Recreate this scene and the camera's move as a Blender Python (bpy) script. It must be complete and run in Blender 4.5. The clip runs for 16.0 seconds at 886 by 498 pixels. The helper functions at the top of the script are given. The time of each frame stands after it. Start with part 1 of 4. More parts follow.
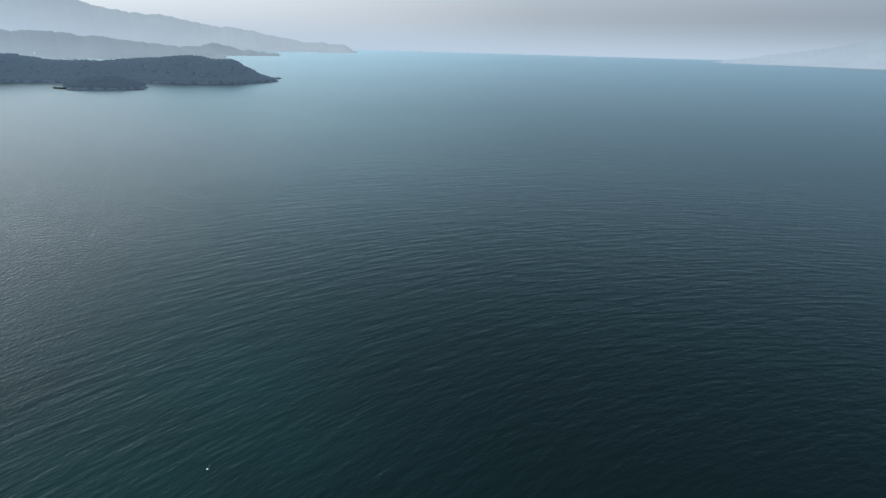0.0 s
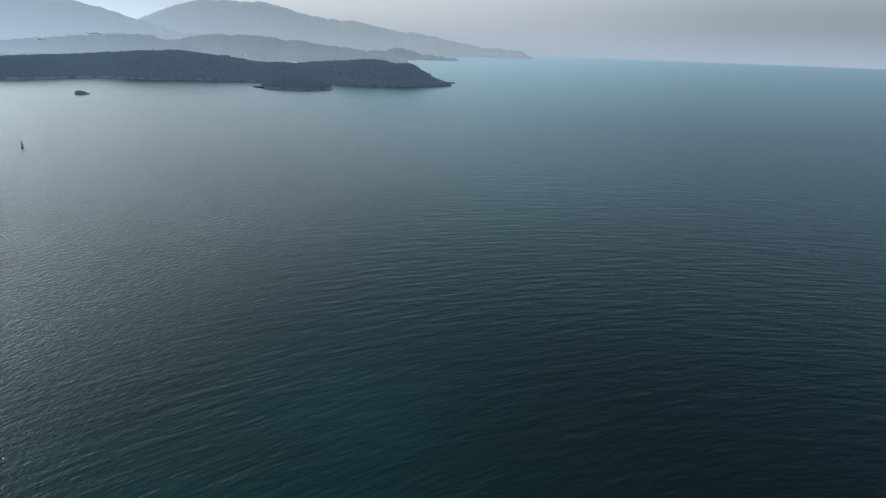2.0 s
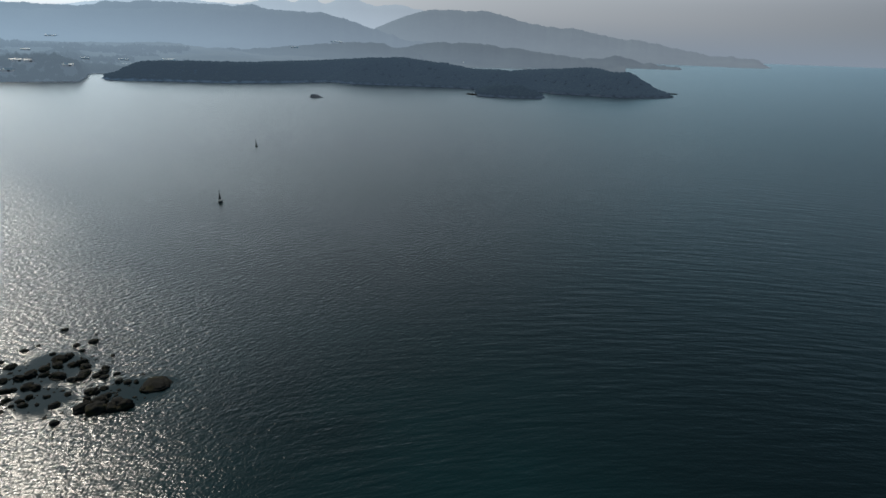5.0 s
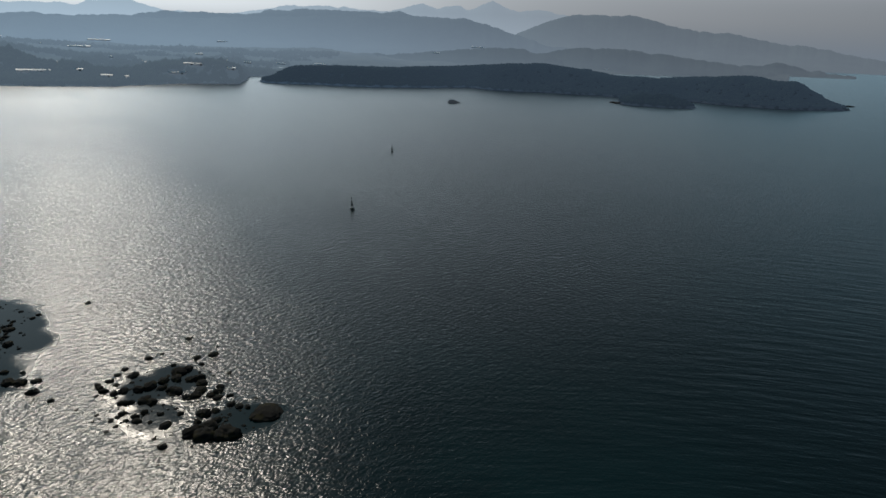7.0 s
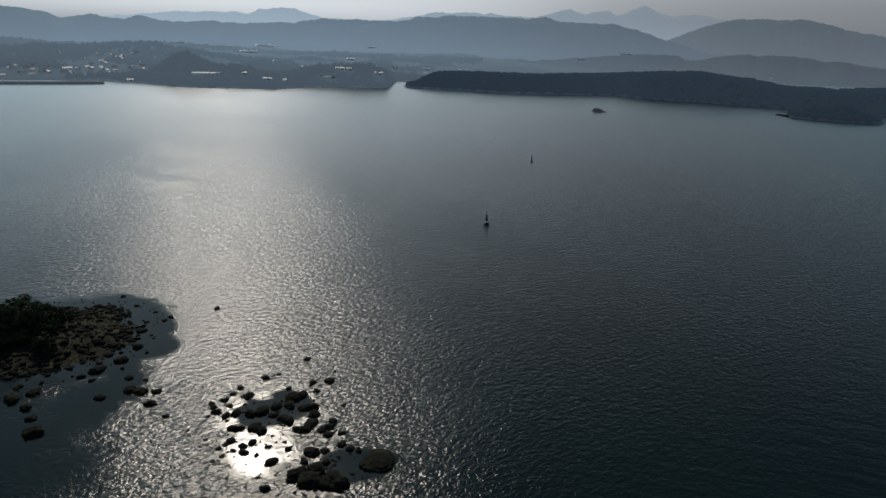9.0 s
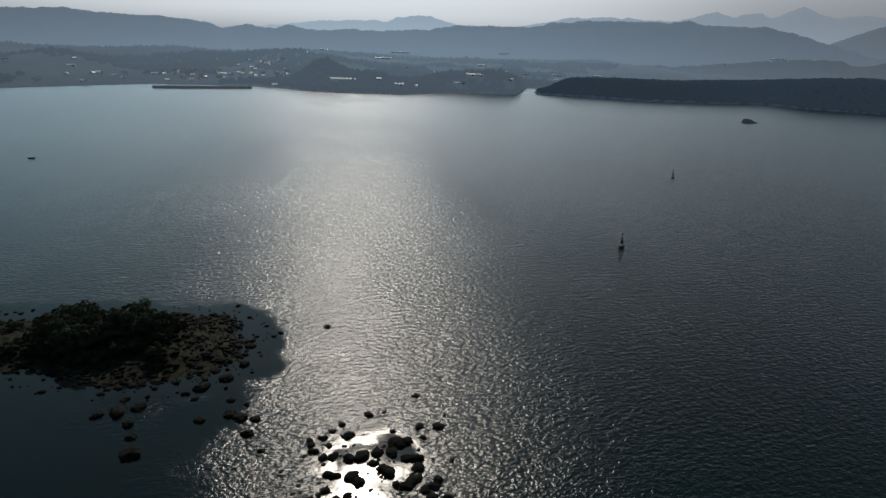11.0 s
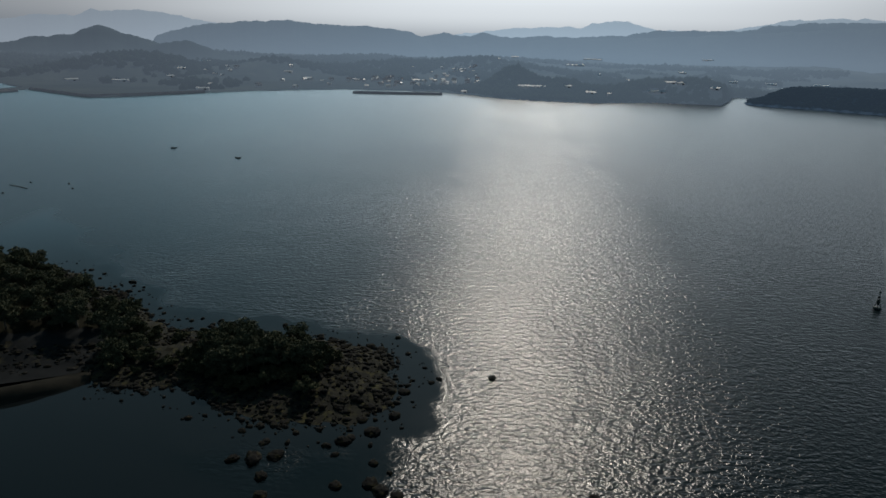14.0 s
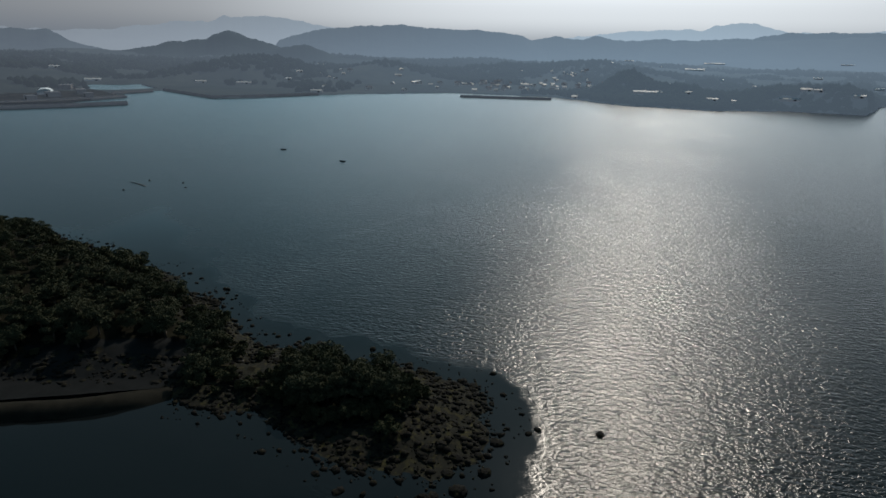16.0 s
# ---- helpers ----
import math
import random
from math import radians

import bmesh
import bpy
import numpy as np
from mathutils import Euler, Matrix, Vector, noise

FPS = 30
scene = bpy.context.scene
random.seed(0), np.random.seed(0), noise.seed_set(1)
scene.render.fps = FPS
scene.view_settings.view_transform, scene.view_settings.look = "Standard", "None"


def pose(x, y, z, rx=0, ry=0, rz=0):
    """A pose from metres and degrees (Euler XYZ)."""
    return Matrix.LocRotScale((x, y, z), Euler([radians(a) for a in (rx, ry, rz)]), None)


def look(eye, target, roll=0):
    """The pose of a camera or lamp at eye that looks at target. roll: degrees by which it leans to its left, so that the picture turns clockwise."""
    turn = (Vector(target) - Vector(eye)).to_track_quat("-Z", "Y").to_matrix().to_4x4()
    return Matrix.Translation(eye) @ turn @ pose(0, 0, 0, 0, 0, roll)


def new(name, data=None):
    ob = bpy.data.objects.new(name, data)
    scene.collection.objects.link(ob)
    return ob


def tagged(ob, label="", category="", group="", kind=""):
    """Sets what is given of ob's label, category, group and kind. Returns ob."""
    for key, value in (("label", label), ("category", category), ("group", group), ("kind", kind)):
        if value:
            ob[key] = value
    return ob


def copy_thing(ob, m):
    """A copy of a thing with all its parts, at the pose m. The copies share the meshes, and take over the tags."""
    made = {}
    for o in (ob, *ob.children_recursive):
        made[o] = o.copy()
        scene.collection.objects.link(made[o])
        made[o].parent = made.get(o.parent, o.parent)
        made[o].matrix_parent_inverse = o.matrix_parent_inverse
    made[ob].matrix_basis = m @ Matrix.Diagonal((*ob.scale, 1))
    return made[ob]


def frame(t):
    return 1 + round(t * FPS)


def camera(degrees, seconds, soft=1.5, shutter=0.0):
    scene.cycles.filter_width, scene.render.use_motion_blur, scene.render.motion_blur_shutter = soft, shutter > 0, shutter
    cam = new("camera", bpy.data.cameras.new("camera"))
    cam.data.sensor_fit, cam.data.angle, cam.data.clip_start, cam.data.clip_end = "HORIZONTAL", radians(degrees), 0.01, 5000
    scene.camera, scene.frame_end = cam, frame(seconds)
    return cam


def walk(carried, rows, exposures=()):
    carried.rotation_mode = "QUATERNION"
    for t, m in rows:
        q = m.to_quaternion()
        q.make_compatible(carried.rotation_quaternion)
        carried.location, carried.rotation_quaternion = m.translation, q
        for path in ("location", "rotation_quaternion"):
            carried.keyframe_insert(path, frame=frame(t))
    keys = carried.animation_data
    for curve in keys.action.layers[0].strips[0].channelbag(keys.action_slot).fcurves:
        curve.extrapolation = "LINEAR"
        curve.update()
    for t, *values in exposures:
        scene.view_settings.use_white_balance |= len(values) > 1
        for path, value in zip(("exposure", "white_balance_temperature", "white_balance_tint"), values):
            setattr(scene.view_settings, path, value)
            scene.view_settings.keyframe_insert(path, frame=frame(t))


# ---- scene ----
cam = camera(71.7, 16.0, soft=1.6)

# seconds, eye x y z, yaw, pitch, lean
PATH = [
    (0.0, 2.56, -1.37, 66.05, 1.58, -18.51, 1.67),
    (0.5, 2.36, 3.68, 66.04, 5.31, -18.43, 2.00),
    (1.0, 2.27, 8.55, 65.99, 9.37, -18.47, 2.02),
    (1.5, 2.12, 13.22, 65.92, 13.31, -18.50, 2.04),
    (2.0, 1.73, 17.68, 65.90, 17.06, -18.49, 2.21),
    (2.5, 0.98, 21.89, 65.89, 20.65, -18.50, 2.25),
    (3.0, -0.36, 25.87, 65.97, 24.03, -18.56, 2.14),
    (3.5, -2.12, 29.64, 66.04, 27.13, -18.55, 2.10),
    (4.0, -4.39, 33.31, 66.16, 30.08, -18.55, 2.18),
    (4.5, -6.91, 36.81, 66.20, 33.13, -18.55, 2.15),
    (5.0, -9.75, 40.13, 66.23, 36.15, -18.54, 2.14),
    (5.5, -12.86, 43.28, 66.23, 39.20, -18.53, 2.13),
    (6.0, -16.20, 46.26, 66.20, 42.27, -18.52, 2.13),
    (6.5, -19.70, 49.07, 66.13, 45.40, -18.51, 2.14),
    (7.0, -23.28, 51.71, 66.08, 48.53, -18.50, 2.15),
    (7.5, -26.98, 54.07, 66.02, 51.76, -18.50, 2.21),
    (8.0, -30.86, 56.31, 65.88, 55.00, -18.49, 2.25),
    (8.5, -34.79, 58.39, 65.64, 58.31, -18.45, 2.19),
    (9.0, -38.78, 60.22, 65.46, 61.20, -18.43, 2.21),
    (9.5, -42.72, 61.91, 65.28, 64.24, -18.40, 2.15),
    (10.0, -46.70, 63.40, 65.10, 67.22, -18.36, 2.07),
    (10.5, -50.72, 64.69, 64.92, 70.13, -18.33, 1.97),
    (11.0, -54.77, 65.78, 64.74, 72.96, -18.29, 1.86),
    (11.5, -58.86, 66.68, 64.59, 75.75, -18.25, 1.75),
    (12.0, -63.08, 67.28, 64.37, 78.46, -18.22, 1.72),
    (12.5, -67.27, 67.76, 64.24, 81.28, -18.20, 1.68),
    (13.0, -71.36, 68.09, 64.11, 84.23, -18.17, 1.58),
    (13.5, -75.39, 68.22, 64.01, 87.20, -18.16, 1.53),
    (14.0, -79.39, 68.21, 63.90, 89.99, -18.14, 1.42),
    (14.5, -83.29, 67.95, 63.87, 92.83, -18.13, 1.48),
    (15.0, -87.06, 67.66, 63.83, 95.34, -18.12, 1.47),
    (15.5, -90.81, 67.21, 63.78, 97.62, -18.11, 1.41),
    (16.0, -94.35, 66.64, 63.80, 99.74, -18.04, 1.37),
]


def aim(yaw, pitch):
    a, b = radians(yaw), radians(pitch)
    return Vector((-math.sin(a) * math.cos(b), math.cos(a) * math.cos(b), math.sin(b)))


EXPOSURE = [(0.0, 1.84, 6100, 5), (1.5, 1.6, 6100, 5), (3.5, 1.12, 6080, 6), (6.5, 0.34, 6080, 6), (9.0, 0.0, 6080, 7), (12.5, -0.04, 6060, 7), (16.0, 0.05, 6080, 7)]
walk(cam, [(t, look((x, y, z), Vector((x, y, z)) + aim(yaw, pitch), lean)) for t, x, y, z, yaw, pitch, lean in PATH], EXPOSURE)

# ---- light: hazy afternoon, sun over the bay ----
SUN_AZIMUTH, SUN_HEIGHT = 81.0, 41.0  # degrees left of +y, degrees above the horizon
world = bpy.data.worlds.new("hazy_sky")
scene.world = world
world.use_nodes = True
wn, wl = world.node_tree.nodes, world.node_tree.links
wn.clear()
sky = wn.new("ShaderNodeTexSky")
sky.sky_type = 'NISHITA'
sky.sun_disc = False
sky.sun_elevation = radians(SUN_HEIGHT)
sky.sun_rotation = radians(-SUN_AZIMUTH)
sky.altitude = 0
sky.air_density, sky.dust_density, sky.ozone_density = 1.0, 2.5, 1.5
wc = wn.new("ShaderNodeTexCoord")
wsep = wn.new("ShaderNodeSeparateXYZ")
wl.new(wc.outputs["Generated"], wsep.inputs[0])


def world_math(op, a, b):
    q = wn.new("ShaderNodeMath")
    q.operation = op
    for k, v in enumerate((a, b)):
        if isinstance(v, (int, float)):
            q.inputs[k].default_value = v
        else:
            wl.new(v, q.inputs[k])
    return q.outputs[0]


# thick haze near the horizon, a little brighter towards the sun's side
toward = aim(84.0, 0)
facing = world_math('ADD', world_math('MULTIPLY', wsep.outputs[0], toward.x), world_math('MULTIPLY', wsep.outputs[1], toward.y))
glow = wn.new("ShaderNodeValToRGB")
glow.color_ramp.interpolation = 'B_SPLINE'
for k, (p, c) in zip((glow.color_ramp.elements[0], glow.color_ramp.elements[1], glow.color_ramp.elements.new(0.5), glow.color_ramp.elements.new(0.8), glow.color_ramp.elements.new(0.9)),
                     ((0.0, (0.07, 0.085, 0.105, 1)), (1.0, (0.285, 0.28, 0.285, 1)), (0.5, (0.145, 0.155, 0.172, 1)), (0.74, (0.28, 0.285, 0.296, 1)), (0.9, (0.30, 0.30, 0.312, 1)))):
    k.position, k.color = p, c
wl.new(world_math('ADD', 0.5, world_math('MULTIPLY', facing, 0.5)), glow.inputs[0])
upper = wn.new("ShaderNodeMix")
upper.data_type = 'RGBA'
upper.blend_type = 'MULTIPLY'
upper.inputs[0].default_value = 1.0
upper.inputs[7].default_value = (0.0006, 0.0013, 0.0018, 1)
wl.new(sky.outputs[0], upper.inputs[6])
veil = wn.new("ShaderNodeValToRGB")
veil.color_ramp.interpolation = 'B_SPLINE'
for k, (p, v) in zip((veil.color_ramp.elements[0], veil.color_ramp.elements[1], veil.color_ramp.elements.new(0.1), veil.color_ramp.elements.new(0.3)),
                     ((0.0, 1.0), (0.54, 0.0), (0.16, 0.92), (0.32, 0.15))):
    k.position, k.color = p, (v, v, v, 1)
wl.new(wsep.outputs[2], veil.inputs[0])
band = wn.new("ShaderNodeFloatCurve")
curve = band.mapping.curves[0]
curve.points[0].location, curve.points[1].location = (0.0, 0.36), (1.0, 0.5)
for x, y in ((0.06, 0.44), (0.13, 0.88), (0.21, 0.94), (0.34, 0.78)):
    curve.points.new(x, y)
band.mapping.update()
wl.new(wsep.outputs[2], band.inputs["Value"])
lift = wn.new("ShaderNodeVectorMath")
lift.operation = 'SCALE'
# clear of the sun's side the sky turns blue above the haze
blue_high, blue_side = wn.new("ShaderNodeMapRange"), wn.new("ShaderNodeMapRange")
for q, a, b in ((blue_high, 0.07, 0.20), (blue_side, 1.0, 0.78)):
    q.interpolation_type = 'SMOOTHSTEP'
    q.inputs[1].default_value, q.inputs[2].default_value = a, b
wl.new(wsep.outputs[2], blue_high.inputs[0])
clear = aim(65.0, 0)
turned = world_math('ADD', world_math('MULTIPLY', wsep.outputs[0], clear.x), world_math('MULTIPLY', wsep.outputs[1], clear.y))
blue_side.inputs[3].default_value = 0.28
wl.new(world_math('ADD', 0.5, world_math('MULTIPLY', turned, 0.5)), blue_side.inputs[0])
tint = wn.new("ShaderNodeMix")
tint.data_type, tint.blend_type = 'RGBA', 'MULTIPLY'
tint.inputs[7].default_value = (0.64, 1.0, 1.15, 1)
wl.new(world_math('MULTIPLY', blue_high.outputs[0], blue_side.outputs[0]), tint.inputs[0])
wl.new(glow.outputs[0], tint.inputs[6])
wl.new(tint.outputs[2], lift.inputs[0])
wl.new(world_math('MULTIPLY', band.outputs[0], 2.0), lift.inputs["Scale"])
hazy = wn.new("ShaderNodeMix")
hazy.data_type = 'RGBA'
wl.new(veil.outputs[0], hazy.inputs[0])
top = wn.new("ShaderNodeMapRange")
for k, v in ((1, 0.68), (2, 0.98), (3, 1.0), (4, 15.0)):
    top.inputs[k].default_value = v
wl.new(wsep.outputs[2], top.inputs[0])
vault = wn.new("ShaderNodeVectorMath")
vault.operation = 'SCALE'
wl.new(upper.outputs[2], vault.inputs[0])
wl.new(top.outputs[0], vault.inputs["Scale"])
wl.new(vault.outputs[0], hazy.inputs[6])
wl.new(lift.outputs[0], hazy.inputs[7])
# the bright ring of haze round the sun
ray = wn.new("ShaderNodeVectorMath")
ray.operation = 'DOT_PRODUCT'
ray.inputs[1].default_value = aim(SUN_AZIMUTH, SUN_HEIGHT)
wl.new(wc.outputs["Generated"], ray.inputs[0])
near = world_math('POWER', world_math('MAXIMUM', ray.outputs["Value"], 0.0), 130.0)
wide = world_math('POWER', world_math('MAXIMUM', ray.outputs["Value"], 0.0), 5.0)
ringed = wn.new("ShaderNodeMix")
ringed.data_type, ringed.blend_type = 'RGBA', 'ADD'
wl.new(near, ringed.inputs[0])
wl.new(hazy.outputs[2], ringed.inputs[6])
ringed.inputs[7].default_value = (1.5, 1.40, 1.30, 1)
paled = wn.new("ShaderNodeMix")
paled.data_type, paled.blend_type = 'RGBA', 'ADD'
wl.new(wide, paled.inputs[0])
wl.new(ringed.outputs[2], paled.inputs[6])
paled.inputs[7].default_value = (0.013, 0.028, 0.029, 1)
# the last strip of sea, lost in haze beyond the sheet
strip = wn.new("ShaderNodeMapRange")
strip.interpolation_type = 'SMOOTHSTEP'
strip.inputs[1].default_value, strip.inputs[2].default_value = -0.016, 0.050
wl.new(wsep.outputs[2], strip.inputs[0])
sea_far = wn.new("ShaderNodeMix")
sea_far.data_type = 'RGBA'
sea_far.inputs[6].default_value = (0.15, 0.17, 0.20, 1)
wl.new(strip.outputs[0], sea_far.inputs[0])
wl.new(paled.outputs[2], sea_far.inputs[7])
bg = wn.new("ShaderNodeBackground")
bg.inputs[1].default_value = 1.0
wout = wn.new("ShaderNodeOutputWorld")
wl.new(sea_far.outputs[2], bg.inputs[0])
wl.new(bg.outputs[0], wout.inputs[0])

sun_data = bpy.data.lights.new("sun", 'SUN')
sun_data.energy, sun_data.angle, sun_data.color = 2.4, radians(1.0), (1.0, 0.86, 0.71)
sun = new("sun", sun_data)
sun.matrix_world = look((0, 0, 300), Vector((0, 0, 300)) - aim(SUN_AZIMUTH, SUN_HEIGHT) * 100)


# ---- materials ----
def shader(name):
    m = bpy.data.materials.new(name)
    m.use_nodes = True
    nodes, links = m.node_tree.nodes, m.node_tree.links
    return m, nodes, links, nodes["Principled BSDF"]


def noise_node(nodes, links, scale, detail=4.0, rough=0.55, vector=None, stretch=None, slant=None):
    n = nodes.new("ShaderNodeTexNoise")
    n.inputs["Scale"].default_value = scale
    n.inputs["Detail"].default_value = detail
    n.inputs["Roughness"].default_value = rough
    if vector is None:
        vector = nodes.new("ShaderNodeTexCoord").outputs["Object"]
    if stretch:
        mp = nodes.new("ShaderNodeMapping")
        mp.inputs["Rotation"].default_value = (0, 0, radians(stretch[0]))
        mp.inputs["Scale"].default_value = stretch[1]
        links.new(vector, mp.inputs["Vector"])
        vector = mp.outputs[0]
    if slant:
        mp = nodes.new("ShaderNodeMapping")
        mp.inputs["Rotation"].default_value = slant
        links.new(vector, mp.inputs["Vector"])
        vector = mp.outputs[0]
    links.new(vector, n.inputs["Vector"])
    return n.outputs["Fac"]


def ramp(nodes, links, fac, stops):
    r = nodes.new("ShaderNodeValToRGB")
    e = r.color_ramp.elements
    while len(e) < len(stops):
        e.new(0.5)
    for k, (p, c) in zip(e, stops):
        k.position = p
        k.color = (*c, 1) if len(c) == 3 else c
    links.new(fac, r.inputs[0])
    return r.outputs[0]


def sums(nodes, links, op, a, b):
    n = nodes.new("ShaderNodeMath")
    n.operation = op
    for k, v in enumerate((a, b)):
        if isinstance(v, (int, float)):
            n.inputs[k].default_value = v
        else:
            links.new(v, n.inputs[k])
    return n.outputs[0]


def mixed(nodes, links, fac, a, b, blend='MIX'):
    n = nodes.new("ShaderNodeMix")
    n.data_type, n.blend_type = 'RGBA', blend
    for key, v in ((0, fac), (6, a), (7, b)):
        if isinstance(v, (int, float)):
            n.inputs[key].default_value = v
        elif isinstance(v, tuple):
            n.inputs[key].default_value = (*v, 1)
        else:
            links.new(v, n.inputs[key])
    return n.outputs[2]


def bumped(nodes, links, bsdf, height, strength, distance):
    b = nodes.new("ShaderNodeBump")
    b.inputs["Strength"].default_value = strength
    b.inputs["Distance"].default_value = distance
    links.new(height, b.inputs["Height"])
    links.new(b.outputs[0], bsdf.inputs["Normal"])
    return b


def surface(name, dark, light, scale, rough=0.8, bump=0.4, bump_size=0.1, fine=8.0, metal=0.0, spots=None, spec=0.5):
    """A weathered surface: two scales of colour change, speckle and relief."""
    m, n, l, p = shader(name)
    big = noise_node(n, l, scale, 3)
    small = noise_node(n, l, scale * fine, 6, 0.65)
    both = sums(n, l, 'ADD', sums(n, l, 'MULTIPLY', big, 0.6), sums(n, l, 'MULTIPLY', small, 0.4))
    col = ramp(n, l, both, [(0.33, dark), (0.67, light)])
    if spots:
        col = mixed(n, l, ramp(n, l, noise_node(n, l, scale * 2.3, 5), [(0.52, (0, 0, 0)), (0.62, (1, 1, 1))]), col, spots)
    info = n.new("ShaderNodeObjectInfo")
    v = n.new("ShaderNodeHueSaturation")
    l.new(sums(n, l, 'ADD', 0.8, sums(n, l, 'MULTIPLY', info.outputs["Random"], 0.4)), v.inputs["Value"])
    l.new(col, v.inputs["Color"])
    l.new(v.outputs[0], p.inputs["Base Color"])
    p.inputs["Roughness"].default_value = rough
    p.inputs["Metallic"].default_value = metal
    p.inputs["Specular IOR Level"].default_value = spec
    bumped(n, l, p, both, bump, bump_size)
    return m


def plain(name, color, rough=0.5, metal=0.0, wear=0.15):
    return surface(name, tuple(c * (1 - wear) for c in color), tuple(min(1, c * (1 + wear)) for c in color), 1.3, rough, 0.15, 0.02, 7, metal)


def foliage(name, dark, light, scale=0.35, haze_glow=None, amount=0.0):
    m, n, l, p = shader(name)
    # haze painted on far foliage as emission, stronger with distance
    if haze_glow:
        p.inputs["Emission Color"].default_value = (*haze_glow, 1)
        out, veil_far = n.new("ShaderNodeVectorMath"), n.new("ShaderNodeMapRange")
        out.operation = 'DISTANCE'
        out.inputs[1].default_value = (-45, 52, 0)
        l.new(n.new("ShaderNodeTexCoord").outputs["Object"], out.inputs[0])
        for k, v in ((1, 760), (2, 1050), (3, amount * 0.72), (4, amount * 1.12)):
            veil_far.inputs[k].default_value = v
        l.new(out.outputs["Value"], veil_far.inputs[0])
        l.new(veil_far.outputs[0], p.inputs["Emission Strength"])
    geo = n.new("ShaderNodeNewGeometry")
    f = sums(n, l, 'ADD', sums(n, l, 'MULTIPLY', geo.outputs["Random Per Island"], 0.55), sums(n, l, 'MULTIPLY', noise_node(n, l, scale, 3), 0.45))
    l.new(ramp(n, l, f, [(0.2, dark), (0.8, light)]), p.inputs["Base Color"])
    p.inputs["Roughness"].default_value = 0.75
    p.inputs["Specular IOR Level"].default_value = 0.05
    return m


def distance(name, dark, light, scale, haze_glow, amount, beyond=None, crest=130.0):
    """Far land: woods and fields with the haze's scattered light painted in as emission."""
    m, n, l, p = shader(name)
    col = ramp(n, l, noise_node(n, l, scale, 6, 0.6), [(0.35, dark), (0.65, light)])
    l.new(col, p.inputs["Base Color"])
    p.inputs["Roughness"].default_value = 1.0
    p.inputs["Specular IOR Level"].default_value = 0.0
    # the painted haze is strongest low down
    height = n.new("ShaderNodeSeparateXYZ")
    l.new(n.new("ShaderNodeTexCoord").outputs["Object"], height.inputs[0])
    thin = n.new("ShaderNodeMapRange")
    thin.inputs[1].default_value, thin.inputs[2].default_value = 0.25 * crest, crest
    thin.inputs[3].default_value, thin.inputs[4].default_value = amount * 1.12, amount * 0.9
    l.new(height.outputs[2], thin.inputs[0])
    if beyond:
        # the painted haze changes from amount to beyond with distance inland
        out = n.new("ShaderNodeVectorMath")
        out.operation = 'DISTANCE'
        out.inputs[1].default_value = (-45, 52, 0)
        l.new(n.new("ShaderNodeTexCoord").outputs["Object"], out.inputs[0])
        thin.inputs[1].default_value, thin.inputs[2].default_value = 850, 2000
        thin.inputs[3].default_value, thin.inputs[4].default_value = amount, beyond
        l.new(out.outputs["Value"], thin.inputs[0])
    # the haze emission is raised and tinted on the sun's side
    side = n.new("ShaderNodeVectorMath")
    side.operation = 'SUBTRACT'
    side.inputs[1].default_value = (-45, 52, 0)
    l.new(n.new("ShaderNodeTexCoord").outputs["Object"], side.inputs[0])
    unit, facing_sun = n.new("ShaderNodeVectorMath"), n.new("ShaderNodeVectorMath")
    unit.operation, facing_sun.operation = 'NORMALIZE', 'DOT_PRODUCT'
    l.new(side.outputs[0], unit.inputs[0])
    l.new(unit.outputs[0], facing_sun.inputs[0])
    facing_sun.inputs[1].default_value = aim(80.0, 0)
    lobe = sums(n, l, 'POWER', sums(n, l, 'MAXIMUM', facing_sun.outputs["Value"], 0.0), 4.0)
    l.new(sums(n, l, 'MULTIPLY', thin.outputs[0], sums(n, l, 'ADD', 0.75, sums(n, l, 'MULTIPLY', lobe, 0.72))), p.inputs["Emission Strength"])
    l.new(mixed(n, l, lobe, (haze_glow[0] * 1.05, haze_glow[1], haze_glow[2] * 1.0), (haze_glow[0] * 0.95, haze_glow[1] * 1.03, haze_glow[2] * 1.07)), p.inputs["Emission Color"])
    bumped(n, l, p, noise_node(n, l, scale * 4, 5), 0.5, 6.0)
    return m


